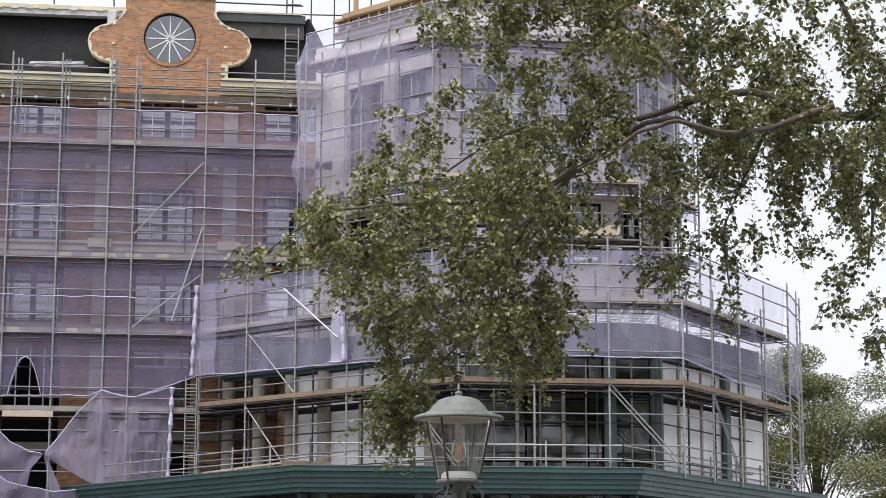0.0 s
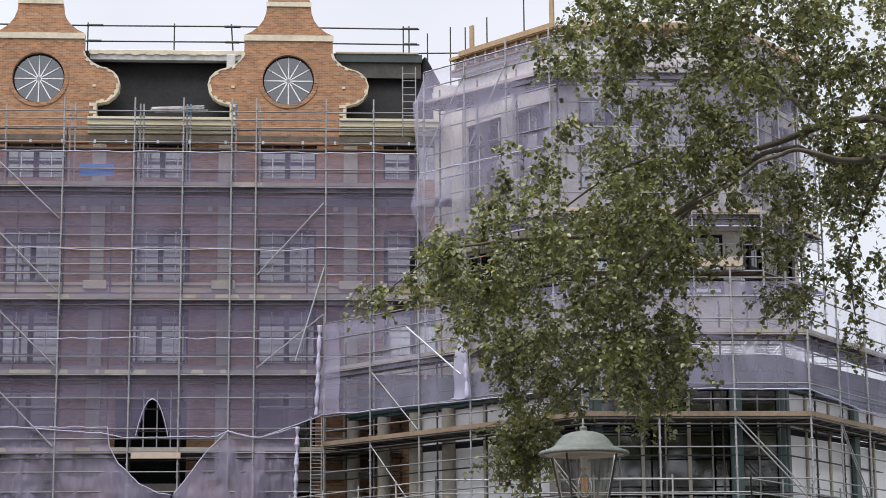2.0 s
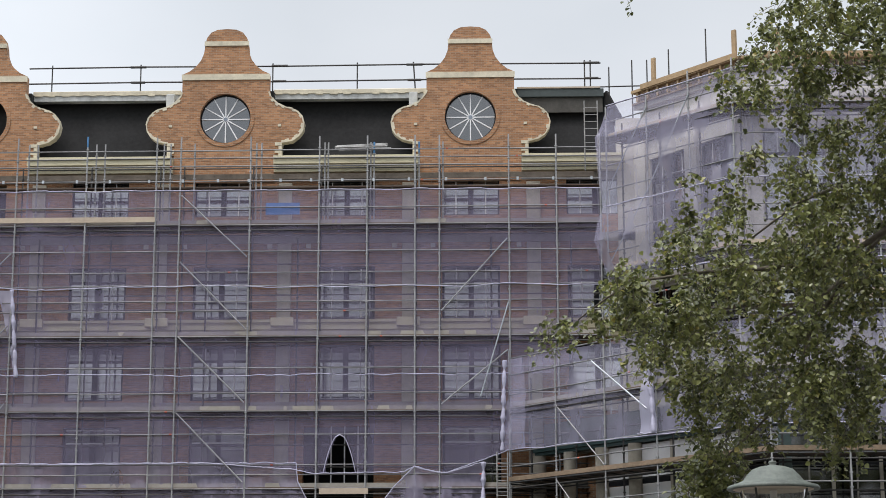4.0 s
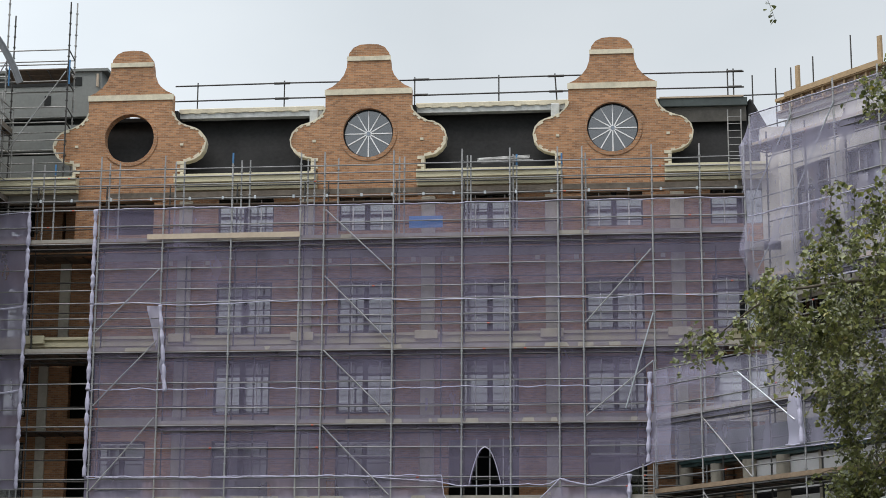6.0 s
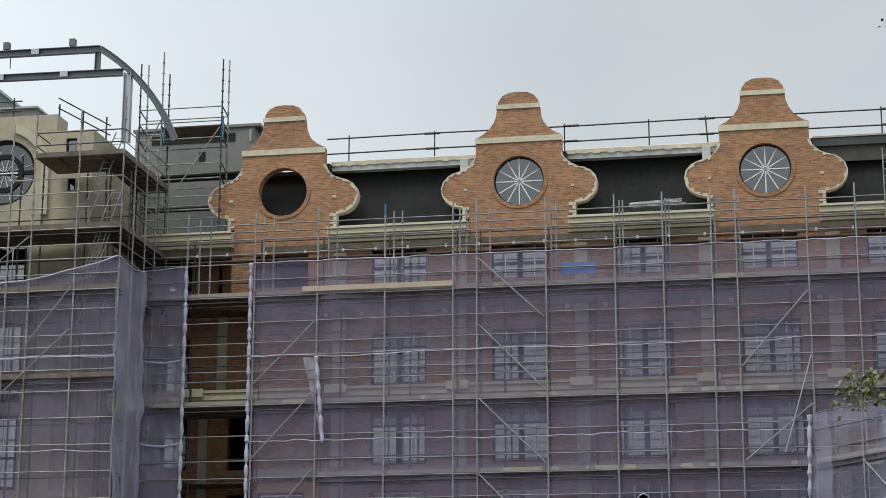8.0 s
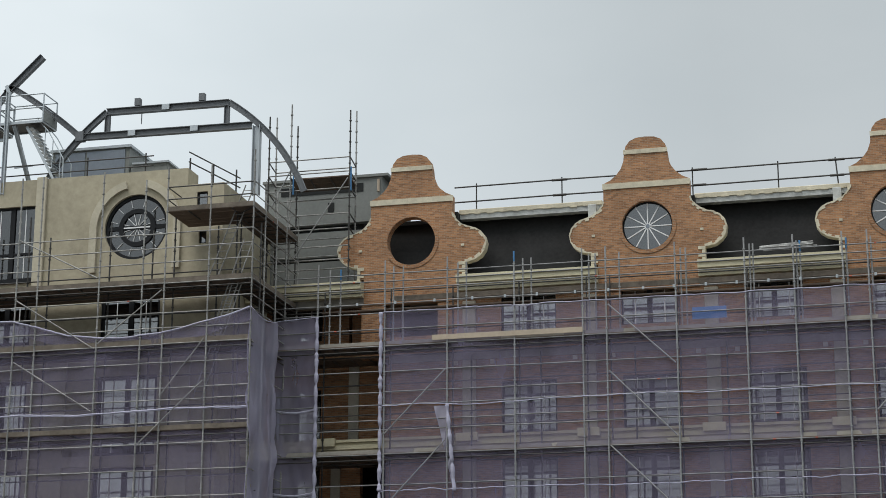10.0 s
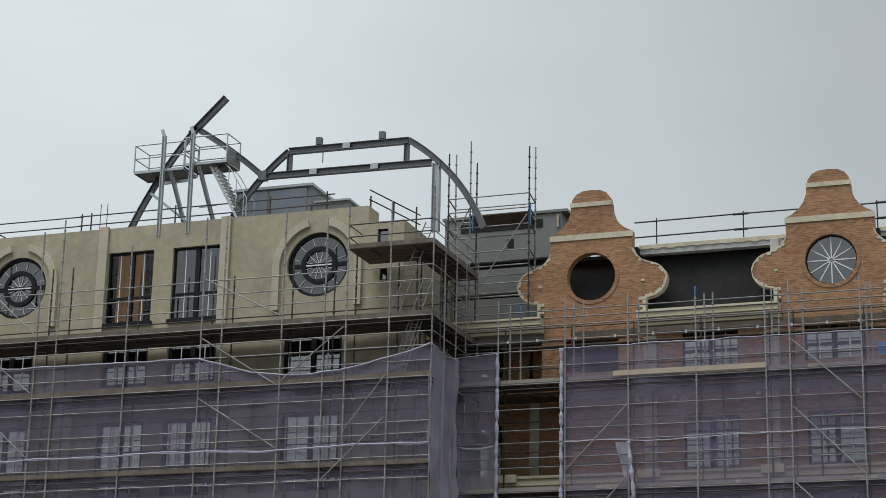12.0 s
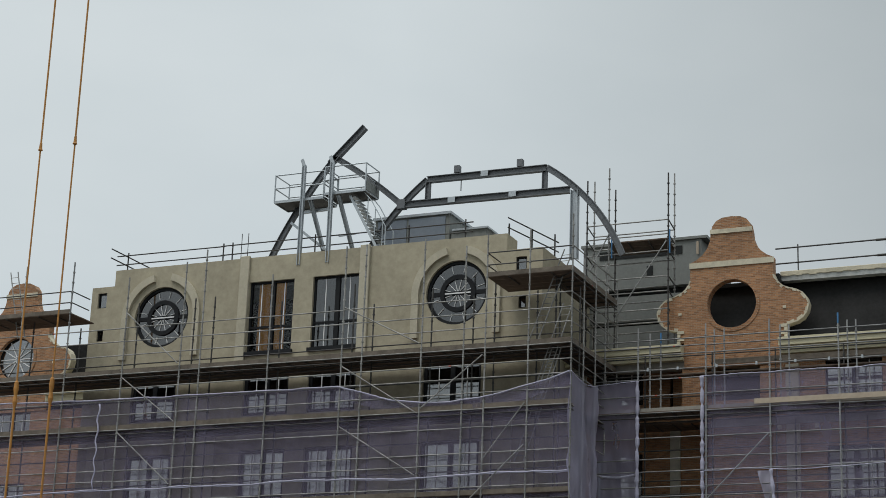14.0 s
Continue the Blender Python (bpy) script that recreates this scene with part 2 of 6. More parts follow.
LAMP_DARK = material("dark_lamp_rods", (0.05, 0.05, 0.045), 0.6, 0.3, tone=0.3)
LAMP_GLASS = glass_material("lamp_glass", (0.74, 0.73, 0.68), 0.10, 0.03, 1.06)
BULB_GLASS = glass_material("bulb_glass", (0.93, 0.93, 0.90), 0.09, 0.02, 1.20)
BRASS = material("brass", (0.65, 0.45, 0.15), 0.35, 0.8, bump=0)
FILAMENT = material("ochre_filament", (0.85, 0.42, 0.12), 0.5, bump=0)

f_b = FILAMENT.node_tree.nodes["Principled BSDF"]
f_b.inputs["Emission Color"].default_value, f_b.inputs["Emission Strength"].default_value = (1.0, 0.5, 0.15, 1), 0.12


# ---- building helpers ----
def thing(name, at, label, category, group="", kind=""):
    """An Empty at the thing's base."""
    ob = new(name)
    ob.location = at
    ob.empty_display_size = 0.2
    return tagged(ob, label, category, group, kind)


def link_under(ob, parent):
    ob.parent = parent
    if parent.parent is None:
        ob.matrix_parent_inverse = Matrix.Translation(-Vector(parent.location))
    return ob


def part(name, bm, mat, parent, label="", smooth=False):
    """One mesh object, in world metres, under a thing or under a part."""
    me = bpy.data.meshes.new(name)
    bm.to_mesh(me)
    bm.free()
    me.materials.append(mat)
    if smooth:
        me.shade_smooth()
    ob = new(name, me)
    if parent is not None:
        link_under(ob, parent)
    return tagged(ob, label)


def box(bm, x0, x1, y0, y1, z0, z1):
    v = [bm.verts.new(p) for p in ((x0, y0, z0), (x1, y0, z0), (x1, y1, z0), (x0, y1, z0), (x0, y0, z1), (x1, y0, z1), (x1, y1, z1), (x0, y1, z1))]
    for f in ((3, 2, 1, 0), (4, 5, 6, 7), (0, 1, 5, 4), (1, 2, 6, 5), (2, 3, 7, 6), (3, 0, 4, 7)):
        bm.faces.new([v[i] for i in f])
    return bm


def one_box(x0, x1, y0, y1, z0, z1):
    return box(bmesh.new(), x0, x1, y0, y1, z0, z1)


def bevelled(bm, w=0.02):
    bmesh.ops.bevel(bm, geom=bm.edges[:], offset=w, segments=1, affect="EDGES")
    return bm


def prism(bm, pts, y0, y1):
    """A shape in x and z, given thickness from y0 to y1."""
    a = [bm.verts.new((x, y0, z)) for x, z in pts]
    b = [bm.verts.new((x, y1, z)) for x, z in pts]
    bm.faces.new(a)
    bm.faces.new(b[::-1])
    for i in range(len(pts)):
        j = (i + 1) % len(pts)
        bm.faces.new((a[j], a[i], b[i], b[j]))
    return bm


def column_of(bm, pts, z0, z1):
    """A shape in x and y, given height from z0 to z1."""
    a = [bm.verts.new((x, y, z0)) for x, y in pts]
    b = [bm.verts.new((x, y, z1)) for x, y in pts]
    bm.faces.new(a[::-1])
    bm.faces.new(b)
    for i in range(len(pts)):
        j = (i + 1) % len(pts)
        bm.faces.new((a[i], a[j], b[j], b[i]))
    return bm


def bar(bm, a, b, w, h, up=(0, 0, 1)):
    """A square bar from a to b, w across and h along up."""
    a, b, up = Vector(a), Vector(b), Vector(up)
    d = (b - a).normalized()
    s = d.cross(up)
    s = s.normalized() if s.length > 1e-4 else Vector((1, 0, 0))
    u = s.cross(d)
    ring = [s * w / 2 * i + u * h / 2 * j for i, j in ((-1, -1), (1, -1), (1, 1), (-1, 1))]
    p, q = [bm.verts.new(a + r) for r in ring], [bm.verts.new(b + r) for r in ring]
    for f in (p[::-1], q):
        bm.faces.new(f)
    for i in range(4):
        j = (i + 1) % 4
        bm.faces.new((p[i], p[j], q[j], q[i]))
    return bm


def tube(bm, pts, r0, r1=None, n=6):
    """A round rod along points, tapering from r0 to r1."""
    pts = [Vector(p) for p in pts]
    r1 = r0 if r1 is None else r1
    rings = []
    for i, p in enumerate(pts):
        d = (pts[min(i + 1, len(pts) - 1)] - pts[max(i - 1, 0)]).normalized()
        s = d.cross((0.31, 0.17, 0.93) if abs(d.z) < 0.9 else (1, 0.2, 0)).normalized()
        u = d.cross(s)
        r = r0 + (r1 - r0) * i / max(1, len(pts) - 1)
        rings.append([bm.verts.new(p + (s * math.cos(k * math.tau / n) + u * math.sin(k * math.tau / n)) * r) for k in range(n)])
    for a, b in zip(rings, rings[1:]):
        for k in range(n):
            bm.faces.new((a[k], a[(k + 1) % n], b[(k + 1) % n], b[k]))
    bm.faces.new(rings[0][::-1])
    bm.faces.new(rings[-1])
    return bm


def lathe(bm, profile, cx, cy, n=28):
    """Turns (radius, height) pairs round an upright axis."""
    rings = [[bm.verts.new((cx + r * math.cos(k * math.tau / n), cy + r * math.sin(k * math.tau / n), z)) for k in range(n)] for r, z in profile]
    for a, b in zip(rings, rings[1:]):
        for k in range(n):
            bm.faces.new((a[k], a[(k + 1) % n], b[(k + 1) % n], b[k]))
    return bm


def ring(bm, cx, cz, r0, r1, y0, y1, a0=0, a1=360, n=40):
    """A flat ring or arc in x and z, from radius r0 to r1, thick from y0 to y1."""
    full = a1 - a0 >= 360
    rows = []
    for k in range(n if full else n + 1):
        a = radians(a0 + (a1 - a0) * k / n)
        c, s = math.cos(a), math.sin(a)
        rows.append([bm.verts.new((cx + r * c, y, cz + r * s)) for r, y in ((r0, y0), (r1, y0), (r1, y1), (r0, y1))])
    for i in range(n):
        p, q = rows[i], rows[(i + 1) % len(rows)]
        for k in range(4):
            bm.faces.new((p[k], p[(k + 1) % 4], q[(k + 1) % 4], q[k]))
    if not full:
        bm.faces.new(rows[0][::-1])
        bm.faces.new(rows[-1])
    return bm


def disc(bm, cx, cz, r, y, n=40):
    bm.faces.new([bm.verts.new((cx + r * math.cos(-k * math.tau / n), y, cz + r * math.sin(-k * math.tau / n))) for k in range(n)])
    return bm


def holed_panel(bm, cx, cz, half, r, y0, y1, n=48):
    """A square piece of wall with a round opening."""
    rows = []
    for k in range(n):
        a = math.tau * k / n
        c, s = math.cos(a), math.sin(a)
        q = half / max(abs(c), abs(s))
        rows.append([bm.verts.new((cx + d * c, y, cz + d * s)) for d, y in ((r, y0), (q, y0), (q, y1), (r, y1))])
    for i in range(n):
        p, q = rows[i], rows[(i + 1) % n]
        for k in (0, 2, 3):
            bm.faces.new((p[k], p[(k + 1) % 4], q[(k + 1) % 4], q[k]))
    return bm


def wall_with_openings(bm, x0, x1, z0, z1, y0, y1, openings):
    """A wall along x with rectangular openings (x0, x1, z0, z1) through it."""
    zs = sorted({z0, z1, *[min(max(z, z0), z1) for o in openings for z in o[2:]]})
    for a, b in zip(zs, zs[1:]):
        mid, x = (a + b) / 2, x0
        for o in sorted(o for o in openings if o[2] < mid < o[3]):
            if o[0] > x:
                box(bm, x, o[0], y0, y1, a, b)
            x = max(x, o[1])
        if x < x1:
            box(bm, x, x1, y0, y1, a, b)
    return bm

# ---- ground ----
g = bmesh.new()
bmesh.ops.create_grid(g, x_segments=40, y_segments=40, size=2500)
ground = part("ground", g, PAVING, None)
tagged(ground, "grey paved ground reaching to the horizon", "ground", kind="structure")

FACE = 80.0          # front of the brick wing
TOWER_FACE = 76.8    # front of the sand-coloured pavilion
GABLES = [-22.06, -11.65, -1.24]
BAY = 5.205


def moved(bm, m):
    if m is not None:
        bm.transform(m)
    return bm


def window(parent, cx, z0, z1, w, y, m=None, tape=True, pane=GLASS, transom=0.0, upper=None, name="window", t=0.09):
    """A dark two-light window with a mullion, set y deep; m turns it into another wall."""
    f = bmesh.new()
    d = 0.12
    box(f, cx - w / 2, cx - w / 2 + t, y, y + d, z0, z1)
    box(f, cx + w / 2 - t, cx + w / 2, y, y + d, z0, z1)
    box(f, cx - w / 2 + t, cx + w / 2 - t, y, y + d, z1 - t, z1)
    box(f, cx - w / 2 + t, cx + w / 2 - t, y, y + d, z0, z0 + t)
    box(f, cx - 0.11, cx + 0.11, y - 0.01, y + d, z0 + t, z1 - t)
    if transom:
        for s in (-1, 1):
            xa, xb = sorted((cx + s * 0.11, cx + s * (w / 2 - t)))
            box(f, xa, xb, y + 0.005, y + d, transom - 0.05, transom + 0.05)
    ob = part(name, moved(f, m), FRAME, parent)
    for s in (-1, 1):
        xa, xb = sorted((cx + s * 0.11, cx + s * (w / 2 - t)))
        split = transom if transom and upper is not None else z1 - t
        part("pane", moved(one_box(xa, xb, y + 0.06, y + 0.075, z0 + t, split), m), pane, ob)
        # darker upper pane stands in for the deck's shadow mirrored in the glass
        if split < z1 - t:
            part("upper_pane", moved(one_box(xa, xb, y + 0.06, y + 0.075, split, z1 - t), m), upper, ob)
        if tape:
            xm = (xa + xb) / 2
            part("tape_strip", moved(one_box(xm - 0.022, xm + 0.022, y + 0.045, y + 0.055, z0 + t, z1 - t), m), WHITE, ob)
    return ob


# ---- brick wing ----
wing = thing("brick_wing", (-10, 84, 0), "long brick hotel wing with stepped gables, under construction", "building")
rows_of_windows = [(20.5, 22.05), (16.08, 18.35), (12.72, 15.0), (8.9, 11.65), (3.2, 7.95)]
xs = [GABLES[2] + BAY * k for k in range(-5, 2)]
openings = [(max(x - 1.2, -22.9) if a < 20 else x - 1.2, x + 1.2, a, b) for x in xs[1:] for a, b in rows_of_windows if x > -22 or not 12 < a < 20] + [(-8.15, -5.25, 4.0, 8.9), (-8.15, -7.65, 8.9, 11.65)]
w = bmesh.new()
wall_with_openings(w, -23.0, 6.4, 0, 19.6, FACE, FACE + 0.4, [o for o in openings if o[2] < 19])
wall_with_openings(w, -24.3, 6.4, 19.6, 22.0, FACE, FACE + 0.4, [o for o in openings if o[2] > 19])
part("wall", w, BRICK, wing)
part("inner_wall", one_box(-24.3, 6.4, FACE + 3.2, FACE + 3.5, 0, 23.0), DARK, wing, "inner wall coloured near-black for the unlit rooms, seen through the windows")
for z in (7.9, 12.0, 15.4, 19.4, 22.6):
    part("floor_slab", one_box(-22.6, 6.4, FACE + 0.4, FACE + 3.2, z - 0.3, z), CONCRETE, wing)
# set-back bay between the wing and the tower
BACK = 81.6
back_rows = [(a * 1.02 - 0.03, b * 1.02 - 0.03) for a, b in rows_of_windows]
w = bmesh.new()
wall_with_openings(w, -29.25, -23.0, 0, 22.5, BACK, BACK + 0.4, [(-29.0, -26.6, a, b) for a, b in back_rows] + [(-25.36, -25.2, 20.6, 22.3), (-24.75, -23.6, 12.85, 15.2), (-24.75, -23.6, 9.0, 11.8)])
bmesh.ops.remove_doubles(w, verts=w.verts[:], dist=1e-4)
part("set_back_wall", w, BRICK, wing)
part("side_wall", one_box(-23.0, -22.6, FACE + 0.4, FACE + 3.2, 0, 19.6), BRICK, wing)
part("set_back_roof", one_box(-29.25, -24.3, FACE + 0.4, FACE + 3.0, 22.55, 22.9), CONCRETE, wing)
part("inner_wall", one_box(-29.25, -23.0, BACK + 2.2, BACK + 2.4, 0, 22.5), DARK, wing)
part("pilaster", bevelled(one_box(-25.30, -24.84, BACK - 0.14, BACK - 0.003, 16.0, 20.0)), PILASTER, wing)
part("pilaster", bevelled(one_box(-26.06, -25.64, BACK - 0.14, BACK - 0.003, 8.4, 15.2)), PILASTER, wing)
for a, b in back_rows:
    window(wing, -27.8, a, b, 2.4, BACK + 0.16, pane=GLASS_PALE)
for x in xs[1:]:
    for k, (a, b) in enumerate(rows_of_windows):
        if x < -22 and k < 3:
            continue
        if k < 3:
            window(wing, x, a, b, 2.4, FACE + 0.16, pane=GLASS_PALE, upper=GLASS_DARK, transom=b - 0.62 if k else 0, t=0.09 if k else 0.06)
        elif k == 3 and abs(x + 6.45) > 0.3:
            cut = 0.36 if x < -22 else 0.0
            o = window(wing, x + cut / 2, a, b, 2.4 - cut, FACE + 0.16, pane=GLASS_DARK, transom=b - 0.75, tape=False)
            for q in (b - 0.12, b - 0.66):
                part("tape_strip", one_box(x - 1.08 + cut, x + 1.08, FACE + 0.12, FACE + 0.13, q - 0.03, q + 0.03), WHITE, o)
part("pilaster_block", bevelled(one_box(-26.2, -25.24, FACE - 0.62, FACE - 0.46, 15.72, 16.08)), CORNICE, wing)
for k in range(-3, 2):
    x = GABLES[2] + BAY * (k - 0.5) + 0.02
    for a, b in ((16.05, 19.3), (12.62, 15.1), (8.4, 12.22), (19.75, 21.9)):
        p = one_box(x - 0.29, x + 0.29, FACE - 0.14, FACE - 0.003, a, b)
        part("pilaster", bevelled(p, 0.02), PILASTER, wing)
    part("pilaster_block", bevelled(one_box(x - 0.48, x + 0.48, FACE - 0.62, FACE - 0.46, 15.72, 16.08)), CORNICE, wing)
    for dx in (-0.62, 1.0):
        part("anchor_plate", one_box(x + dx - 0.1, x + dx + 0.1, FACE - 0.05, FACE - 0.003, 19.12, 19.3), CREAM, wing)


def moulding(bm, x0, x1, y, steps):
    """A stepped cornice: rows of depth and z0, z1 in front of the plane y."""
    for depth, a, b in steps:
        box(bm, x0, x1, y - depth, y - 0.003, a, b)
    return bm


part("string_course", moulding(bmesh.new(), -29.6, 6.4, FACE, ((0.30, 15.30, 15.46), (0.36, 15.464, 15.60), (0.44, 15.604, 15.78), (0.34, 15.784, 15.90), (0.48, 15.904, 16.02))), CORNICE, wing,
     "cream moulded string course")
part("floor_band", moulding(bmesh.new(), -23.0, 6.4, FACE, ((0.2, 12.24, 12.62),)), CONCRETE, wing)
for a, b in ((-23.0, -8.15), (-5.25, 6.4)):
    part("floor_band", moulding(bmesh.new(), a, b, FACE, ((0.2, 8.0, 8.38),)), CONCRETE, wing)
part("lintel_beam", moulding(bmesh.new(), -23.0, 6.4, FACE, ((0.1, 19.33, 19.7),)), CONCRETE, wing)
edges = [-29.6] + [e for x in GABLES for e in (x - 2.145, x + 2.145)] + [5.2]
for a, b in zip(edges[::2], edges[1::2]):
    if b - a > 0.5:
        part("eaves_cornice", moulding(bmesh.new(), a, b, FACE, ((0.32, 22.34, 22.5), (0.42, 22.504, 22.64), (0.55, 22.644, 22.86), (0.62, 22.864, 22.98))), CORNICE, wing, "cream moulded eaves cornice")
        part("parapet_wall", one_box(a, b, FACE + 0.02, FACE + 0.4, 22.0, 23.05), CONCRETE, wing)

# half outline of a gable: distance from its axis, height over the middle of the round window
GABLE_HALF = [(0.0, 3.98), (0.40, 3.95), (0.68, 3.82), (0.86, 3.58), (0.93, 3.25), (0.96, 2.93), (1.08, 2.60), (1.28, 2.33), (1.56, 2.10), (1.86, 1.96), (1.86, 1.17),
              (1.93, 0.97), (2.08, 0.78), (2.28, 0.62), (2.52, 0.50), (2.86, 0.41), (3.10, 0.27), (3.28, 0.05), (3.36, -0.25), (3.30, -0.56), (3.14, -0.80), (2.90, -0.97), (2.60, -1.06), (2.42, -1.08),
              (2.42, -1.62), (2.14, -1.62), (2.14, -2.80)]
OCULUS_Z = 24.78


def gable(parent, cx, glazed, y=FACE - 0.04, thick=0.42):
    zc = OCULUS_Z
    b = bmesh.new()
    r, n = 1.08, 24
    for s in (-1, 1):
        outer = [(cx + s * x, zc + z) for x, z in GABLE_HALF] + [(cx, zc - 2.80)]
        inner = [(cx + s * r * math.sin(math.pi * k / n), zc - r * math.cos(math.pi * k / n)) for k in range(n + 1)]
        pts = outer + inner
        prism(b, pts if s < 0 else pts[::-1], y, y + thick)
    body = part("gable", b, BRICK, parent, "brick gable with scrolled sides and a round window")
    for z0, z1, hw in ((1.70, 1.95, 1.89), (3.22, 3.42, 0.95)):
        part("stone_band", one_box(cx - hw, cx + hw, y - 0.05, y - 0.003, zc + z0, zc + z1), CREAM, body)
    for s in (-1, 1):
        line_ = [Vector((cx + s * x, zc + z)) for x, z in GABLE_HALF[10:-2]]
        teeth = random.Random(int(cx * 10) + s)
        for p, q in zip(line_, line_[1:]):
            d = (q - p).normalized()
            n_ = Vector((-d.y, d.x)) * s
            count = max(1, round((q - p).length / 0.15))
            for k in range(count):
                a_, b_ = p.lerp(q, k / count) - d * 0.003, p.lerp(q, (k + 1) / count) + d * 0.003
                w_ = teeth.choice((0.02, 0.035, 0.05, 0.09, 0.12))
                e_ = 0.012 + 0.02 * teeth.random()
                y_ = y - 0.012 - 0.02 * teeth.random()
                corners = (a_ + n_ * e_, b_ + n_ * e_, b_ - n_ * w_, a_ - n_ * w_)
                part("coping_stone", prism(bmesh.new(), [(v.x, v.y) for v in (corners if s > 0 else corners[::-1])], y_, y + thick), CREAM, body)
        for k in range(4):
            ext = 0.30 if k % 2 == 0 else 0.14
            xa, xb = sorted((cx + s * 2.44, cx + s * (2.44 - ext)))
            part("quoin_stone", one_box(xa, xb, y - 0.05, y - 0.003, zc - 1.22 - k * 0.16, zc - 1.08 - k * 0.16), CREAM, body)
        part("anchor_stone", one_box(cx + s * 2.32 - 0.07, cx + s * 2.32 + 0.07, y - 0.04, y - 0.003, zc - 0.38, zc - 0.28), CREAM, body)
    # ring of headers round the opening
    k_ring = bmesh.new()
    for k in range(48):
        ring(k_ring, cx, zc, 1.085, 1.25, y - 0.03 - 0.006 * (k % 2), y - 0.003, k * 7.5 + 0.15, k * 7.5 + 7.35, 1)
    part("brick_ring", k_ring, BRICK, body)
    if glazed:
        part("oculus_frame", ring(bmesh.new(), cx, zc, 1.025, 1.075, y + 0.16, y + 0.28), FRAME, body)
        part("pane", prism(bmesh.new(), [(cx + 1.04 * math.cos(-k * math.tau / 40), zc + 1.04 * math.sin(-k * math.tau / 40)) for k in range(40)], y + 0.21, y + 0.23), GLASS, body)
        for k in range(12):
            a = math.tau * k / 12
            part("glazing_bar", bar(bmesh.new(), (cx + 0.07 * math.cos(a), y + 0.185, zc + 0.07 * math.sin(a)), (cx + 1.02 * math.cos(a), y + 0.185, zc + 1.02 * math.sin(a)), 0.045, 0.045, (0, 1, 0)), WHITE, body)
        part("hub", prism(bmesh.new(), [(cx + 0.09 * math.cos(-k * math.tau / 12), zc + 0.09 * math.sin(-k * math.tau / 12)) for k in range(12)], y + 0.15, y + 0.2), FILM, body)
    return body


for i, x in enumerate(GABLES):
    gable(wing, x, i > 0)
    # raw cheek wall behind each gable's shoulder, the right one coloured near-black
    part("gable_cheek", one_box(x - 2.0, x - 1.72, FACE + 0.39, FACE + 1.6, 23.0, 26.1), CREAM, wing)
    part("gable_cheek", one_box(x + 1.72, x + 2.0, FACE + 0.39, FACE + 1.6, 23.0, 26.1), DARK, wing)
    if i:
        part("cheek_end", bevelled(one_box(x - 2.62, x - 2.26, FACE + 0.42, FACE + 0.72, 25.30, 26.02)), TRIM, wing, "pale end block beside the gable")
        part("dormer_roof", one_box(x - 1.72, x + 1.72, FACE + 0.40, FACE + 2.2, 26.2, 26.32), ROOF, wing)

for x in (-7.0, -6.45, -5.9):
    part("bare_mullion", one_box(x - 0.025, x + 0.025, FACE + 0.1, FACE + 0.16, 8.9, 11.65), WHITE, wing)

# mansard slope, lip and flat roof
r = bmesh.new()
prof = [(FACE + 0.42, 22.9), (FACE + 0.55, 23.3), (FACE + 1.05, 24.6), (FACE + 1.45, 25.86), (FACE + 1.7, 25.86), (FACE + 1.7, 22.9)]
a = [r.verts.new((-24.6, y, z)) for y, z in prof]
b = [r.verts.new((4.35 if z > 25 else 4.9, y, z)) for y, z in prof]
r.faces.new(a)
r.faces.new(b[::-1])
for i in range(len(prof)):
    j = (i + 1) % len(prof)
    r.faces.new((a[j], a[i], b[i], b[j]))
part("mansard_roof", r, ROOF, wing, "black bitumen mansard slope")
part("flat_roof", one_box(-24.6, 4.4, FACE + 1.2, FACE + 14, 25.88, 26.05), ROOF, wing)
for a, b in ((-20.1, -13.7), (-9.7, -3.1)):
    part("roof_edge_board", bevelled(one_box(a, b, FACE + 0.75, FACE + 1.25, 26.08, 26.28)), CREAM, wing, "pale timber board along the roof edge")
    part("roof_edge_strip", one_box(a, b, FACE + 0.80, FACE + 1.2, 25.85, 26.076), TRIM, wing, "pale grey trim under the roof edge")
    x = a + 0.1
    while x < b - 0.3:
        part("roof_edge_clamp", one_box(x, x + 0.25 + 0.1 * random.random(), FACE + 0.735, FACE + 0.9, 26.04 + 0.03 * random.random(), 26.10), CREAM, wing)
        x += 0.5 + 0.2 * random.random()
part("roof_edge_board", one_box(0.75, 4.3, FACE + 0.74, FACE + 1.5, 26.21, 26.28), TIMBER, wing)
part("green_fascia", bevelled(one_box(0.75, 4.45, FACE + 0.78, FACE + 1.2, 25.84, 26.206)), GREEN_DARK, wing, "dark green-grey fascia board")
part("soffit_board", one_box(0.75, 4.4, FACE + 0.90, FACE + 0.96, 25.18, 25.836), SOFFIT, wing, "grey-brown soffit board")
part("hip_board", bar(bmesh.new(), (4.45, FACE + 1.1, 26.0), (5.05, FACE + 0.5, 24.6), 0.12, 0.5), ROOF, wing)

# the sky shows through the empty round window over a low wall painted near-black as attic shade
part("attic_wall", one_box(-24.4, -19.8, FACE + 2.2, FACE + 2.5, 22.9, 25.75), DARK, wing)

# ---- far wing beyond the tower ----
far_wing = thing("far_brick_wing", (-64, 84, 0), "brick wing with a gable behind the scaffolded tower", "building")
wall_with_openings(w := bmesh.new(), -82, -52.9, 0, 22.0, FACE, FACE + 0.4, [(-60.6, -58.2, a, b) for a, b in rows_of_windows])
part("wall", w, BRICK, far_wing)
for a, b in rows_of_windows:
    window(far_wing, -59.4, a, b, 2.4, FACE + 0.16)
gable(far_wing, -59.4, True)
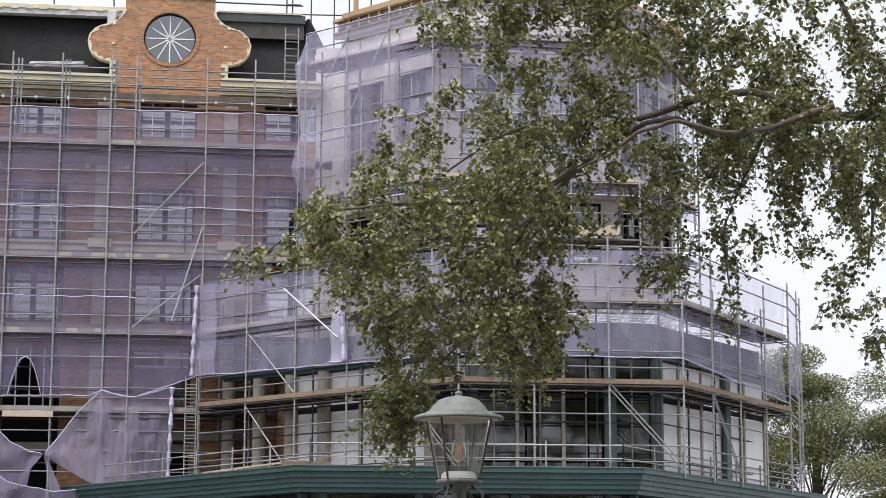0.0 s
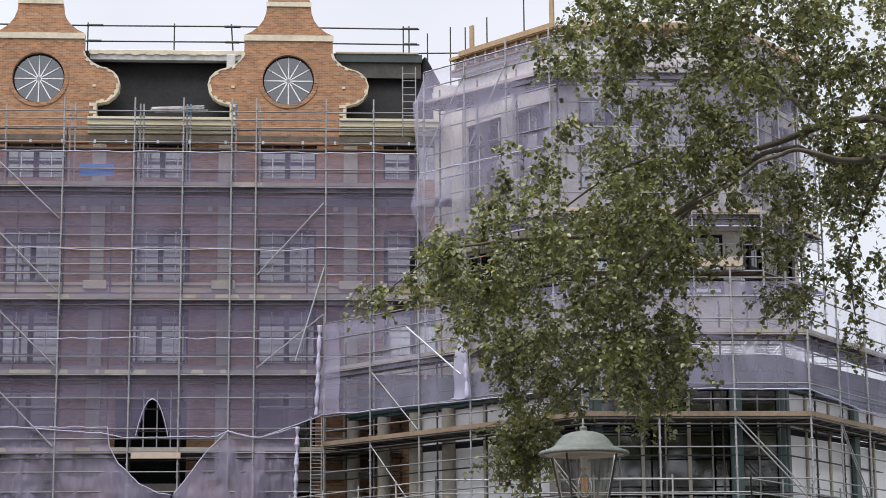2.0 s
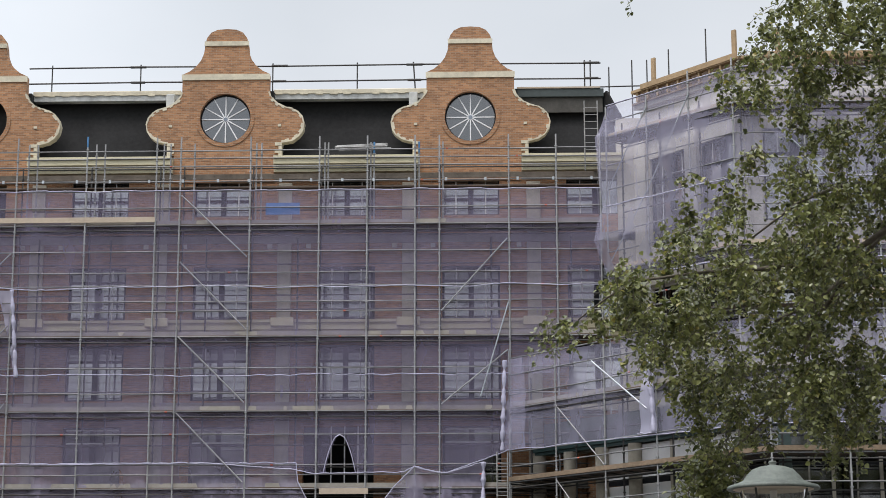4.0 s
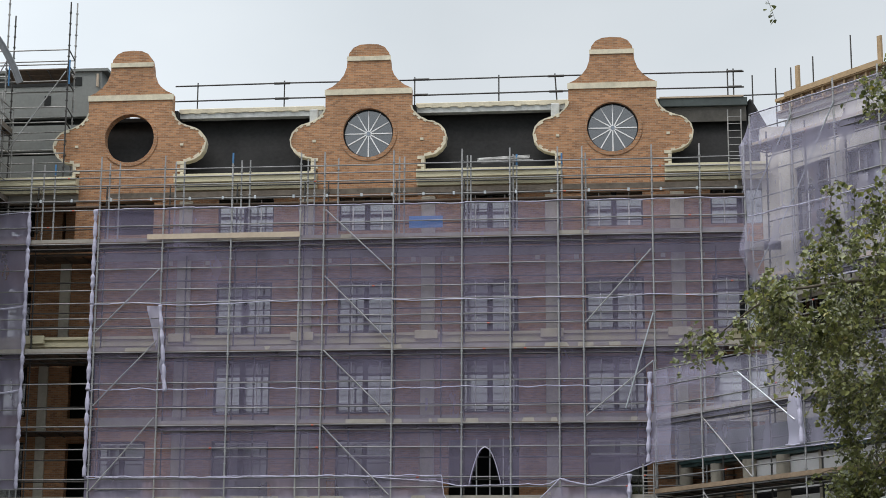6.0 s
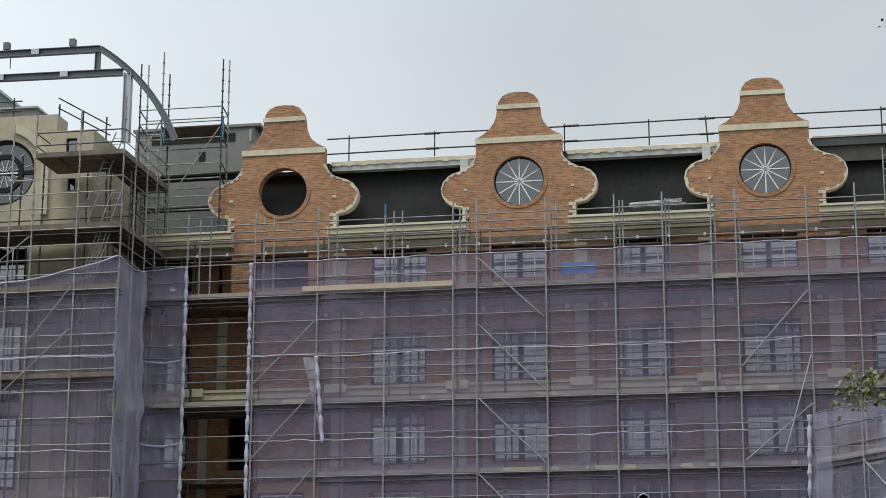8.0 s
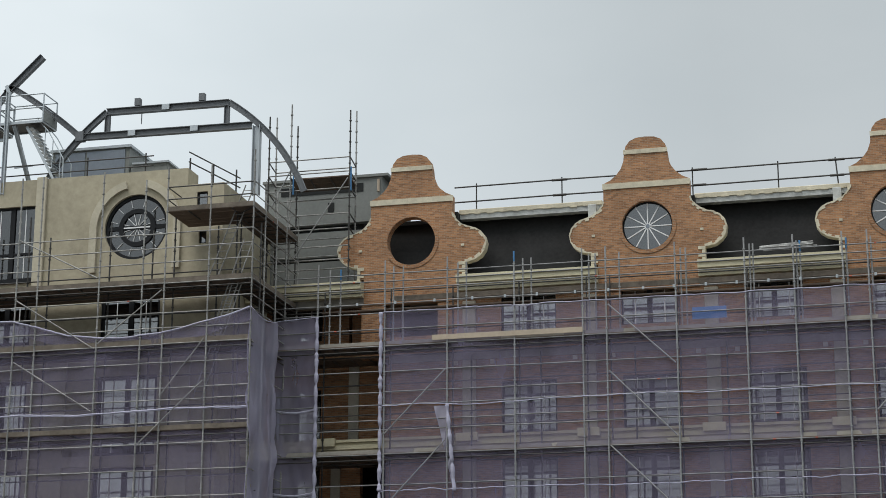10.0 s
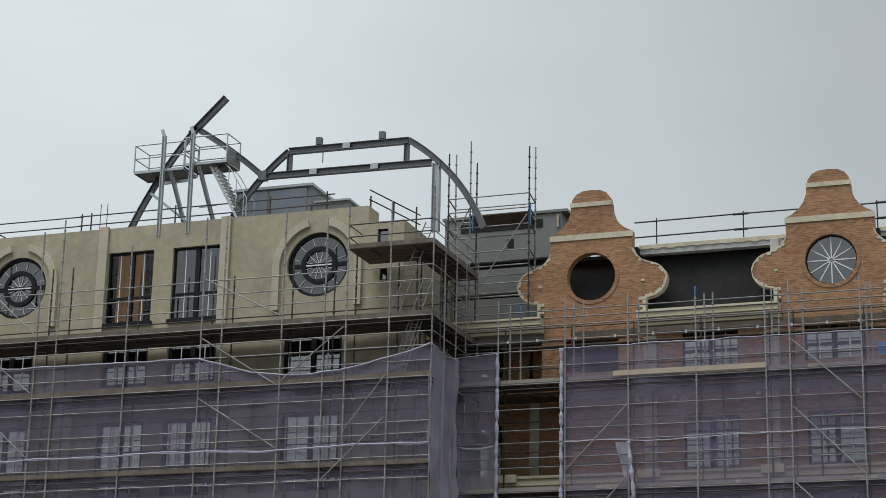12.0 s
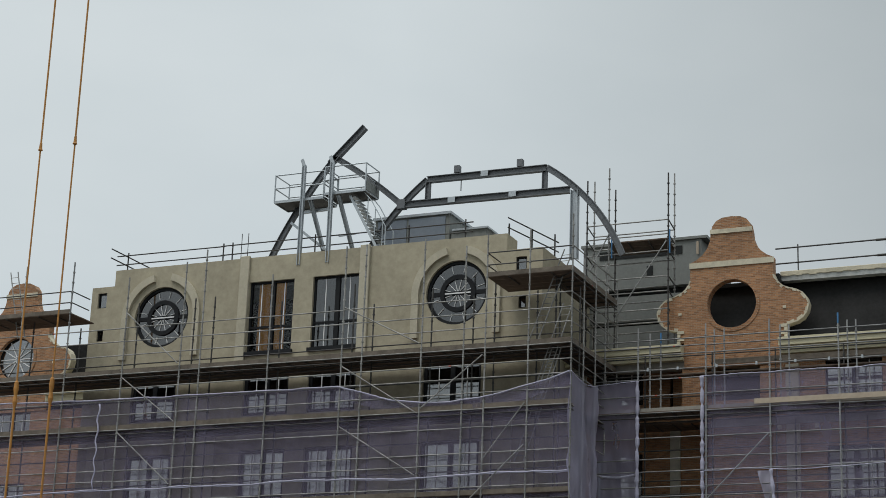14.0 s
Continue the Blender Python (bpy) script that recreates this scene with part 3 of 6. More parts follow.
part("eaves_cornice", moulding(bmesh.new(), -57.1, -53.0, FACE, ((0.42, 22.34, 22.64), (0.6, 22.644, 22.98))), CORNICE, far_wing)
part("roof", one_box(-82, -53, FACE + 1.2, FACE + 12, 22.6, 25.6), ROOF, far_wing)
part("inner_wall", one_box(-82, -52.9, FACE + 3.2, FACE + 3.5, 0, 22.6), DARK, far_wing)

# ---- sand-coloured tower ----
tower = thing("rendered_tower", (-41.3, 82, 0), "sand-coloured rendered tower with round windows and a steel dome frame", "building")
TX0, TX1 = -52.96, -29.65
OCULI = [-48.95, -33.72]
OZ = 25.36
PAIRS = [(-44.25, -41.9), (-40.92, -38.5)]
LOW = [(-50.25, -47.85), *PAIRS, (-35.2, -32.42)]
ROWS = [(20.3, 22.6), (15.25, 18.72), (11.6, 14.75), (8.0, 11.0)]
ops = [(a, b, 23.3, 26.68) for a, b in PAIRS] + [(a, b, c, d) for a, b in LOW for c, d in ROWS]
ops += [(x - 1.62, x + 1.62, OZ - 1.62, OZ + 1.62) for x in OCULI]
ops += [(-30.9, -30.4, 26.05, 26.75), (-30.75, -30.4, 24.4, 24.95), (-52.6, -52.1, 26.05, 26.8), (-52.5, -52.15, 24.4, 24.95)]
w = bmesh.new()
wall_with_openings(w, TX0, TX1, 0, 27.1, TOWER_FACE, TOWER_FACE + 0.4, ops)
box(w, -51.7, -31.35, TOWER_FACE, TOWER_FACE + 0.4, 27.1, 27.88)
for x in OCULI:
    holed_panel(w, x, OZ, 1.62, 1.48, TOWER_FACE, TOWER_FACE + 0.4)
part("wall", w, RENDER, tower)
for s, x in ((-1, TX0), (1, TX1)):
    xa, xb = sorted((x, x - s * 0.4))
    b = bmesh.new()
    box(b, xa, xb, TOWER_FACE + 0.4, FACE + 4.5, 0, 27.1)
    part("side_wall", b, RENDER, tower)
    xc = x - s * 1.7
    xa, xb = sorted((xc, xc - s * 0.35))
    part("side_wall", one_box(xa, xb, TOWER_FACE + 0.4, TOWER_FACE + 1.2, 27.1, 27.88), RENDER, tower)
part("roof_slab", one_box(TX0 + 0.4, TX1 - 0.4, TOWER_FACE + 0.4, FACE + 9, 26.5, 26.8), CONCRETE, tower)
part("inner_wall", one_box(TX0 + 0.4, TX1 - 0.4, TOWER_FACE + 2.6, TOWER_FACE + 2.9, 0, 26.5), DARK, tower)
for i, x in enumerate((-44.52, -38.28)):
    part("pilaster", bevelled(one_box(x - 0.24, x + 0.24, TOWER_FACE - 0.14, TOWER_FACE - 0.003, 22.9, 27.95)), RENDER_TRIM, tower)
for x in (-51.9, -46.0, -37.1, -31.4):
    part("pilaster", bevelled(one_box(x - 0.5, x + 0.5, TOWER_FACE - 0.1, TOWER_FACE - 0.003, 8.0, 19.9)), RENDER_TRIM, tower)
for z in (19.95, 15.0, 11.3):
    part("floor_band", one_box(TX0 - 0.05, TX1 + 0.05, TOWER_FACE - 0.12, TOWER_FACE - 0.004, z - 0.2, z + 0.25), RENDER_TRIM, tower)
for x in OCULI:
    for a0, a1 in ((0, 76), (104, 180)):
        part("arch_moulding", ring(bmesh.new(), x, OZ, 1.80, 2.14, TOWER_FACE - 0.15, TOWER_FACE - 0.003, a0, a1, 20), RENDER_TRIM, tower, "raised arched moulding over the round window")
    for s in (-1, 1):
        xa, xb = sorted((x + s * 1.80, x + s * 2.14))
        part("arch_leg", one_box(xa, xb, TOWER_FACE - 0.15, TOWER_FACE - 0.003, OZ - 2.0, OZ), RENDER_TRIM, tower)
    y = TOWER_FACE + 0.14
    fr = ring(bmesh.new(), x, OZ, 1.34, 1.475, y, y + 0.14, n=48)
    f = part("round_window", fr, FRAME, tower, "round dark-framed window with an inner ring")
    part("inner_ring", ring(bmesh.new(), x, OZ, 0.66, 0.86, y - 0.01, y + 0.1, n=40), FRAME, f)
    part("cross_bar", one_box(x - 1.36, x + 1.36, y + 0.01, y + 0.09, OZ - 0.09, OZ + 0.09), FRAME, f)
    part("pane", prism(bmesh.new(), [(x + 1.35 * math.cos(-k * math.tau / 48), OZ + 1.35 * math.sin(-k * math.tau / 48)) for k in range(48)], y + 0.07, y + 0.085), GLASS_BLUE, f)
    for k in range(12):
        a = math.tau * k / 12 + math.tau / 24
        for q0, q1 in ((0.05, 0.64), (0.95, 1.3)):
            part("tape_strip", bar(bmesh.new(), (x + q0 * math.cos(a), y + 0.05, OZ + q0 * math.sin(a)), (x + q1 * math.cos(a), y + 0.05, OZ + q1 * math.sin(a)), 0.02, 0.06, (0, 1, 0)), WHITE, f)
    part("tape_strip", one_box(x - 0.62, x + 0.62, y - 0.004, y + 0.004, OZ - 0.03, OZ + 0.03), WHITE, f)
for i, (a, b) in enumerate(PAIRS):
    o = window(tower, (a + b) / 2, 23.3, 26.68, b - a, TOWER_FACE + 0.14, transom=24.5, pane=GLASS_BLUE if i else GLASS_CLEAR)
    if i == 0:
        for q0, q1 in ((-0.76, -0.14), (0.14, 0.66)):
            part("board", one_box((a + b) / 2 + q0, (a + b) / 2 + q1, TOWER_FACE + 0.225, TOWER_FACE + 0.25, 23.4, 26.58), OCHRE, o, "ochre board behind the glass")
    part("sill", one_box(a - 0.1, b + 0.1, TOWER_FACE - 0.12, TOWER_FACE - 0.004, 23.12, 23.3), FRAME, tower)
for a, b in LOW:
    for c, d in ROWS:
        # top row takes darker glass in place of the deck mirrored in it
        window(tower, (a + b) / 2, c, d, b - a, TOWER_FACE + 0.14, pane=GLASS if c > 20 else GLASS_PALE, upper=GLASS_DARK if d - c < 3 else GLASS_PALE, transom=d - 0.45 if d - c < 3 else c + 1.35, t=0.15)
for a, b, c, d in ops[-4:]:
    f = bmesh.new()
    box(f, a, a + 0.06, TOWER_FACE + 0.1, TOWER_FACE + 0.2, c, d)
    box(f, b - 0.06, b, TOWER_FACE + 0.1, TOWER_FACE + 0.2, c, d)
    box(f, a + 0.06, b - 0.06, TOWER_FACE + 0.1, TOWER_FACE + 0.2, d - 0.06, d)
    box(f, a + 0.06, b - 0.06, TOWER_FACE + 0.1, TOWER_FACE + 0.2, c, c + 0.06)
    o = part("small_window", f, FRAME, tower)
    part("pane", one_box(a + 0.06, b - 0.06, TOWER_FACE + 0.15, TOWER_FACE + 0.16, c + 0.06, d - 0.06), GLASS, o)

# steel dome frame on the tower
dome = thing("dome_frame", (-36, 78, 26.8), "grey steel frame of an unfinished dome on the tower roof", "steel frame")
DY = 78.0


def ibeam(bm, pts, w=0.24, h=0.30):
    """An I-section swept along points in the plane of the frame."""
    for p, q in zip(pts, pts[1:]):
        a, b = Vector(p), Vector(q)
        d = (b - a).normalized()
        a, b = a - d * 0.004, b + d * 0.004
        u = Vector((0, 1, 0)).cross(d)
        u = -u if u.z < 0 else u
        bar(bm, a, b, 0.03, h - 0.06, u)
        bar(bm, a + u * (h / 2 - 0.015), b + u * (h / 2 - 0.015), w, 0.03, u)
        bar(bm, a - u * (h / 2 - 0.015), b - u * (h / 2 - 0.015), w, 0.03, u)
    return bm


def arc(p, q, bulge, n=12):
    p, q = Vector(p), Vector(q)
    side = (q - p).cross((0, 1, 0)).normalized()
    return [p.lerp(q, k / n) + side * bulge * 4 * (k / n) * (1 - k / n) for k in range(n + 1)]


part("lower_chord", ibeam(bmesh.new(), [(-37.15, DY, 30.15), (-28.9, DY, 30.05)]), BEAM, dome)
part("upper_chord", ibeam(bmesh.new(), [(-35.9, DY, 31.25), (-30.0, DY, 31.2)]), BEAM, dome)
part("post", ibeam(bmesh.new(), [(-35.85, DY, 31.1), (-35.85, DY, 30.3)], 0.2, 0.22), BEAM, dome)
part("post", ibeam(bmesh.new(), [(-30.1, DY, 31.1), (-30.1, DY, 30.2)], 0.2, 0.22), BEAM, dome)
part("rib", ibeam(bmesh.new(), arc((-30.0, DY, 31.22), (-26.4, DY, 26.8), 0.45), 0.18, 0.28), BEAM, dome, "curved rib")
part("rib", ibeam(bmesh.new(), arc((-38.6, DY, 28.3), (-35.9, DY, 31.25), 0.18), 0.18, 0.28), BEAM, dome, "curved rib")
part("rib", ibeam(bmesh.new(), arc((-37.15, DY, 30.15), (-40.7, DY, 32.85), -0.1), 0.18, 0.28), BEAM, dome, "curved rib")
part("rib", ibeam(bmesh.new(), arc((-44.4, DY, 27.0), (-40.7, DY, 32.9), 0.3), 0.18, 0.28), BEAM, dome, "curved rib")
part("cantilever_beam", ibeam(bmesh.new(), [(-41.0, DY, 32.6), (-39.25, DY, 34.25)]), BEAM, dome)
part("column", ibeam(bmesh.new(), [(-28.65, DY, 30.0), (-28.65, DY, 26.8)], 0.3, 0.34), GALV, dome)
for x, z in ((-34.4, 31.55), (-31.3, 31.52)):
    part("lug", one_box(x - 0.13, x + 0.13, DY - 0.13, DY + 0.13, z - 0.12, z + 0.22), BEAM, dome)
for x, z in ((-34.6, 30.12), (-31.6, 30.1), (-33.0, 31.23)):
    part("splice_plate", one_box(x - 0.18, x + 0.18, DY - 0.16, DY - 0.13, z - 0.13, z + 0.13), GALV, dome)
part("hanging_rod", tube(bmesh.new(), [(-34.2, DY, 31.05), (-34.2, DY, 30.55)], 0.025), BEAM, dome)
part("knot_plate", one_box(-37.35, -36.95, DY - 0.15, DY + 0.15, 29.95, 30.4), BEAM, dome)

# access platform beside the frame
plat = thing("access_platform", (-41, 77.4, 26.8), "galvanised steel access platform with railings", "platform")
for x0, x1, z in ((-43.3, -40.72, 30.55), (-40.68, -38.55, 30.70)):
    d = bmesh.new()
    box(d, x0, x1, 76.95, 78.3, z, z + 0.06)
    part("grating", d, STEEL_DARK, plat)
    e = bmesh.new()
    for y in (76.93, 78.32):
        box(e, x0, x1, y - 0.02, y + 0.02, z - 0.05, z + 0.07)
    for x in (x0, x1):
        box(e, x - 0.02, x + 0.02, 76.95, 78.3, z - 0.05, z + 0.07)
    part("edge_frame", e, GALV, plat)
    for x in (x0, x1):
        for y in (76.93, 78.32):
            part("railing_post", tube(bmesh.new(), [(x, y, z), (x, y, z + 1.35)], 0.035), GALV, plat)
    for h in (0.68, 1.33):
        for y in (76.93, 78.32):
            part("rail", tube(bmesh.new(), [(x0, y, z + h), (x1, y, z + h)], 0.03), GALV, plat)
        for x in (x0, x1):
            part("rail", tube(bmesh.new(), [(x, 76.93, z + h), (x, 78.32, z + h)], 0.03), GALV, plat)
part("toe_plate", one_box(-38.54, -38.51, 76.95, 78.3, 30.72, 31.2), PLANT, plat)
for x, z in ((-41.75, 32.2), (-40.26, 32.2)):
    part("column", ibeam(bmesh.new(), [(x, 76.82, 27.3), (x, 76.82, z)], 0.17, 0.17), GALV, plat)
    part("foot_plate", bevelled(one_box(x - 0.22, x + 0.22, 77.22, 77.6, 26.8, 26.9)), STEEL_DARK, plat)
    part("foot_bracket", bar(bmesh.new(), (x, 76.82, 27.4), (x, 77.4, 26.88), 0.14, 0.14), GALV, plat)
    part("end_plate", bar(bmesh.new(), (x, 76.82, z - 0.05), (x - 0.14, 76.82, z + 0.32), 0.05, 0.16, (1, 0, 0)), GALV, plat)
    part("back_stay", ibeam(bmesh.new(), [(x + 0.3, 77.0, 30.6), (x + 1.0, 78.3, 26.8)], 0.16, 0.18), GALV, plat)
part("tie_beam", bar(bmesh.new(), (-42.05, 77.5, 30.1), (-40.7, 77.5, 30.15), 0.12, 0.12), GALV, plat)
part("tie_beam", bar(bmesh.new(), (-42.7, 77.6, 29.7), (-40.8, 77.6, 28.2), 0.12, 0.12), GALV, plat)
st = bmesh.new()
for k in range(12):
    z = 30.5 - k * 0.2
    x = -39.4 + k * 0.115
    box(st, x, x + 0.26, 77.2, 78.0, z, z + 0.03)
part("stair_treads", st, GALV, plat)
for y in (77.18, 78.02):
    part("stringer", bar(bmesh.new(), (-39.45, y, 30.6), (-38.0, y, 28.0), 0.04, 0.12), GALV, plat)
    part("handrail", tube(bmesh.new(), [(-38.9, y, 30.9), (-38.3, y, 30.2), (-37.55, y, 28.9), (-37.55, y, 27.9)], 0.028), GALV, plat)
for k in range(3):
    part("handrail_post", tube(bmesh.new(), [(-38.5 + k * 0.4, 77.18, 29.0 - k * 0.5), (-38.5 + k * 0.4, 77.18, 30.4 - k * 0.6)], 0.022), GALV, plat)
part("ladder", bar(bmesh.new(), (-40.3, 77.9, 28.9), (-39.4, 77.9, 28.95), 0.05, 0.06), GALV, plat)

# plant boxes on the roofs
hut = thing("roof_plant_box", (-37, 82, 26.8), "grey metal plant housing with a glazed front on the tower roof", "plant housing")
part("body", one_box(-39.45, -35.6, 80.0, 83.5, 26.8, 30.2), PLANT, hut)
part("roof", one_box(-39.55, -35.5, 79.9, 83.6, 30.204, 30.33), GALV, hut)
part("side_box", one_box(-35.55, -33.75, 80.1, 83.5, 26.8, 29.35), PLANT, hut)
part("lid", one_box(-35.45, -33.65, 80.0, 83.6, 29.354, 29.44), GALV, hut)
for x0, x1 in ((-39.3, -37.8), (-37.7, -35.8)):
    part("pane", one_box(x0, x1, 79.96, 79.99, 28.0, 30.12), FILM, hut)

plant = thing("stair_tower_core", (-27, 86, 0), "grey clad lift core standing behind the roof", "plant housing")
for z0, z1, y in ((22, 24.95, 83.0), (25.15, 26.35, 82.95), (26.75, 28.85, 83.0)):
    part("cladding", one_box(-30.0, -24.3, y, 88, z0, z1), PLANT, plant)
part("recess", one_box(-29.9, -24.5, 83.4, 87.9, 24.95, 26.75), DARK, plant)
part("cap", one_box(-30.1, -24.0, 82.9, 88.1, 28.854, 28.98), PLANT, plant)
part("corner_pipe", tube(bmesh.new(), [(-24.45, 82.9, 28.1), (-24.45, 82.9, 28.7)], 0.06, n=10), TIMBER, plant)
# flat near-black plates stand in for the dark of openings in the cladding
part("opening", one_box(-29.2, -25.2, 82.97, 82.985, 28.2, 28.6), DARK, plant)
part("vent_hole", one_box(-26.9, -26.6, 82.97, 82.985, 27.3, 27.75), DARK, plant)

# ---- scaffolding ----
ROD_MESH = {}


def rod_mesh(mat):
    if mat.name not in ROD_MESH:
        b = bmesh.new()
        tube(b, [(0, 0, 0), (0, 0, 1)], 1.0, n=6)
        me = bpy.data.meshes.new("tube")
        b.to_mesh(me)
        b.free()
        me.materials.append(mat)
        me.shade_smooth()
        ROD_MESH[mat.name] = me
    return ROD_MESH[mat.name]


def rod(parent, name, a, b, r=0.029, mat=STEEL):
    """A tube from a to b; all tubes of one material share a mesh."""
    a, b = Vector(a), Vector(b)
    ob = new(name, rod_mesh(mat))
    d = b - a
    ob.matrix_basis = Matrix.Translation(a) @ d.to_track_quat("Z", "Y").to_matrix().to_4x4() @ Matrix.Diagonal((r, r, d.length, 1))
    return link_under(ob, parent)


STANDARD_MESH = {}


def standard(parent, x, y, z0, z1, mat=STEEL):
    """An upright with a rosette every half metre."""
    n = max(1, round((z1 - z0) / 0.5))
    key = (n, mat.name)
    if key not in STANDARD_MESH:
        b = bmesh.new()
        tube(b, [(0, 0, 0), (0, 0, n * 0.5)], 0.036, n=6)
        for k in range(1, n):
            tube(b, [(0, 0, k * 0.5 - 0.022), (0, 0, k * 0.5 + 0.022)], 0.062, n=6)
        me = bpy.data.meshes.new("standard")
        b.to_mesh(me)
        b.free()
        me.materials.append(mat)
        STANDARD_MESH[key] = me
    ob = new("standard", STANDARD_MESH[key])
    ob.location = (x, y, z0)
    return link_under(ob, parent)


def deck(parent, p, q, p2, q2, z, toe=None, past=0.42):
    """Boards between four uprights, with transoms below and a toe board."""
    p, q, p2, q2 = (Vector((*v, z)) for v in (p, q, p2, q2))
    n = 5
    reach = (p2 - p).normalized() * past
    for k in range(n):
        a0, a1 = p.lerp(p2 + reach, (k + 0.03) / n), q.lerp(q2 + reach, (k + 0.03) / n)
        b0, b1 = p.lerp(p2 + reach, (k + 0.97) / n), q.lerp(q2 + reach, (k + 0.97) / n)
        lift = Vector((0, 0, 0.012 * random.random()))
        b = bmesh.new()
        lo = [b.verts.new(v + lift) for v in (a0, a1, b1, b0)]
        hi = [b.verts.new(v + lift + Vector((0, 0, 0.05))) for v in (a0, a1, b1, b0)]
        b.faces.new(lo[::-1])
        b.faces.new(hi)
        for i in range(4):
            b.faces.new((lo[i], lo[(i + 1) % 4], hi[(i + 1) % 4], hi[i]))
        part("deck_board", b, DECK, parent)
    length = (q - p).length
    for k in range(1, max(2, int(length / 0.75))):
        f = k / max(2, int(length / 0.75))
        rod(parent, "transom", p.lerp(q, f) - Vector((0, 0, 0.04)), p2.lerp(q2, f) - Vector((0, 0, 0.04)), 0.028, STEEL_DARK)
    if toe is not None:
        t = bmesh.new()
        out = (p2 - p).normalized() * (0.02 if toe == DECK_EDGE else 0.12)
        bar(t, p + out + Vector((0, 0, 0.13)), q + out + Vector((0, 0, 0.13)), 0.035, 0.2)
        part("toe_board", t, toe, parent)


def scaffold(parent, outer, inner, z0, top, rails, inner_rails, decks, rough=0.5, toe=CONCRETE, mat=STEEL, past=0.42, tops=None):
    """Two rows of uprights with tubes between them; decks: height, first bay, last bay, toe board or None."""
    rng = random.Random(len(outer) * 7 + int(top * 10))
    for i, (o, n) in enumerate(zip(outer, inner)):
        standard(parent, *o, z0, tops[i] if tops else top + rng.choice((0, 0.5, -0.5, 1.0)) * rough, mat)
        # inner uprights take the dark steel, its colour standing in for shade behind
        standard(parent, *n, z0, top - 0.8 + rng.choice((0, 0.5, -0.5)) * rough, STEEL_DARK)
    for i, (a, b) in enumerate(zip(outer, outer[1:])):
        for z in rails:
            j = (rng.random() - 0.5) * 0.03
            rod(parent, "ledger", (*a, z + j), (*b, z + j), 0.027, STEEL_DULL if mat == STEEL else mat)
            if rng.random() < 0.06:
                v = Vector((*a, z + j)).lerp(Vector((*b, z + j)), 0.08 + 0.8 * rng.random())
                d = (Vector((*b, 0)) - Vector((*a, 0))).normalized() * 0.05
                rod(parent, "paint_mark", v - d, v + d, 0.031, RED_MARK)
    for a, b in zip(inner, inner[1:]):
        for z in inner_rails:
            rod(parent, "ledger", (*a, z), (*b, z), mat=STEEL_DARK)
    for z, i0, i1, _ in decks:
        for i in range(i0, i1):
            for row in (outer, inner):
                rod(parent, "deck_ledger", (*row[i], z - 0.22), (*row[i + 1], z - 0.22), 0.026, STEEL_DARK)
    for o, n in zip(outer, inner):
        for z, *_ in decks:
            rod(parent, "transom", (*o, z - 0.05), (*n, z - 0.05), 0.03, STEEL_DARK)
    for z, i0, i1, t in decks:
        for i in range(i0, i1):
            deck(parent, outer[i], outer[i + 1], inner[i], inner[i + 1], z, toe if t else None, past)


def eye_scaled(root, k):
    """Scales a thing by k about the camera's place, so it looks alike from there."""
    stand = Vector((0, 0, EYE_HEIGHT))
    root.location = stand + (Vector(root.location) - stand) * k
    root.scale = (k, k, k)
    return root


def lattice_ladder(parent, a, b, w=0.42):
    """An aluminium ladder from a up to b."""
    a, b = Vector(a), Vector(b)
    s = Vector((w / 2, 0, 0))
    m = bmesh.new()
    tube(m, [a - s, b - s], 0.028)
    tube(m, [a + s, b + s], 0.028)
    n = int((b - a).length / 0.28)
    for k in range(1, n):
        p = a.lerp(b, k / n)
        tube(m, [p - s, p + s], 0.016, n=5)
    return part("ladder", m, STEEL_TOWER, parent)


SY, SY2 = 78.3, 79.3
main_scaffold = thing("facade_scaffold", (-11, 78.8, 0), "galvanised tube scaffold standing along the brick wing", "scaffold")
MX = [-27.7, -25.75, -22.75, -20.0, -17.1, -14.2, -13.2, -10.3, -7.45, -5.47, -3.5, -2.5, 0.35, 2.3, 4.1]
MAIN_RAILS = [22.92, 22.58, 22.24, 21.61, 21.2, 20.48, 19.75, 18.64, 17.75, 17.2, 16.55, 16.15, 15.1, 13.82, 12.78, 12.05, 11.12, 9.9, 9.5, 8.95, 8.2, 7.4, 6.6, 5.5, 4, 2, 0.4]
scaffold(main_scaffold, [(x, SY) for x in MX], [(x, SY2) for x in MX], 0, 23.5, MAIN_RAILS, [22.4, 21.6, 20.6, 19.7, 18.3, 17.0, 16.4, 15.05, 14.0, 13.0, 12.0, 10.8, 9.9, 8.9, 7.0, 5.4],
         [(19.75, 0, 14, True), (15.1, 0, 14, True), (12.05, 3, 14, True), (8.95, 0, 14, True), (5.5, 0, 14, False), (2.0, 0, 14, False)], rough=0.0, past=0.62)
for k, x in enumerate((-25.26, -24.78, -22.41, -21.98, -19.57, -19.2, -16.75, -16.39, -13.93, -13.65, -12.65, -10.08, -9.87, -7.24, -7.1, -5.34, -5.2, -3.34, -2.36)):
    standard(main_scaffold, x, SY + 0.15, 19.76, 23.26)
    if k in (1, 16, 17):
        rod(main_scaffold, "painted_head", (x, SY + 0.15, 22.75), (x, SY + 0.15, 23.26), 0.042, BLUE_PAINT)
rod(main_scaffold, "painted_head", (-17.1, SY, 23.1), (-17.1, SY, 23.55), 0.042, BLUE_PAINT)
# narrow working deck under the eaves, with clamps on its outer tube
for p, q in zip(MX[1:], MX[2:]):
    deck(main_scaffold, (p, 78.85), (q, 78.85), (p, 79.25), (q, 79.25), 21.45, past=0.05)
x = -25.3
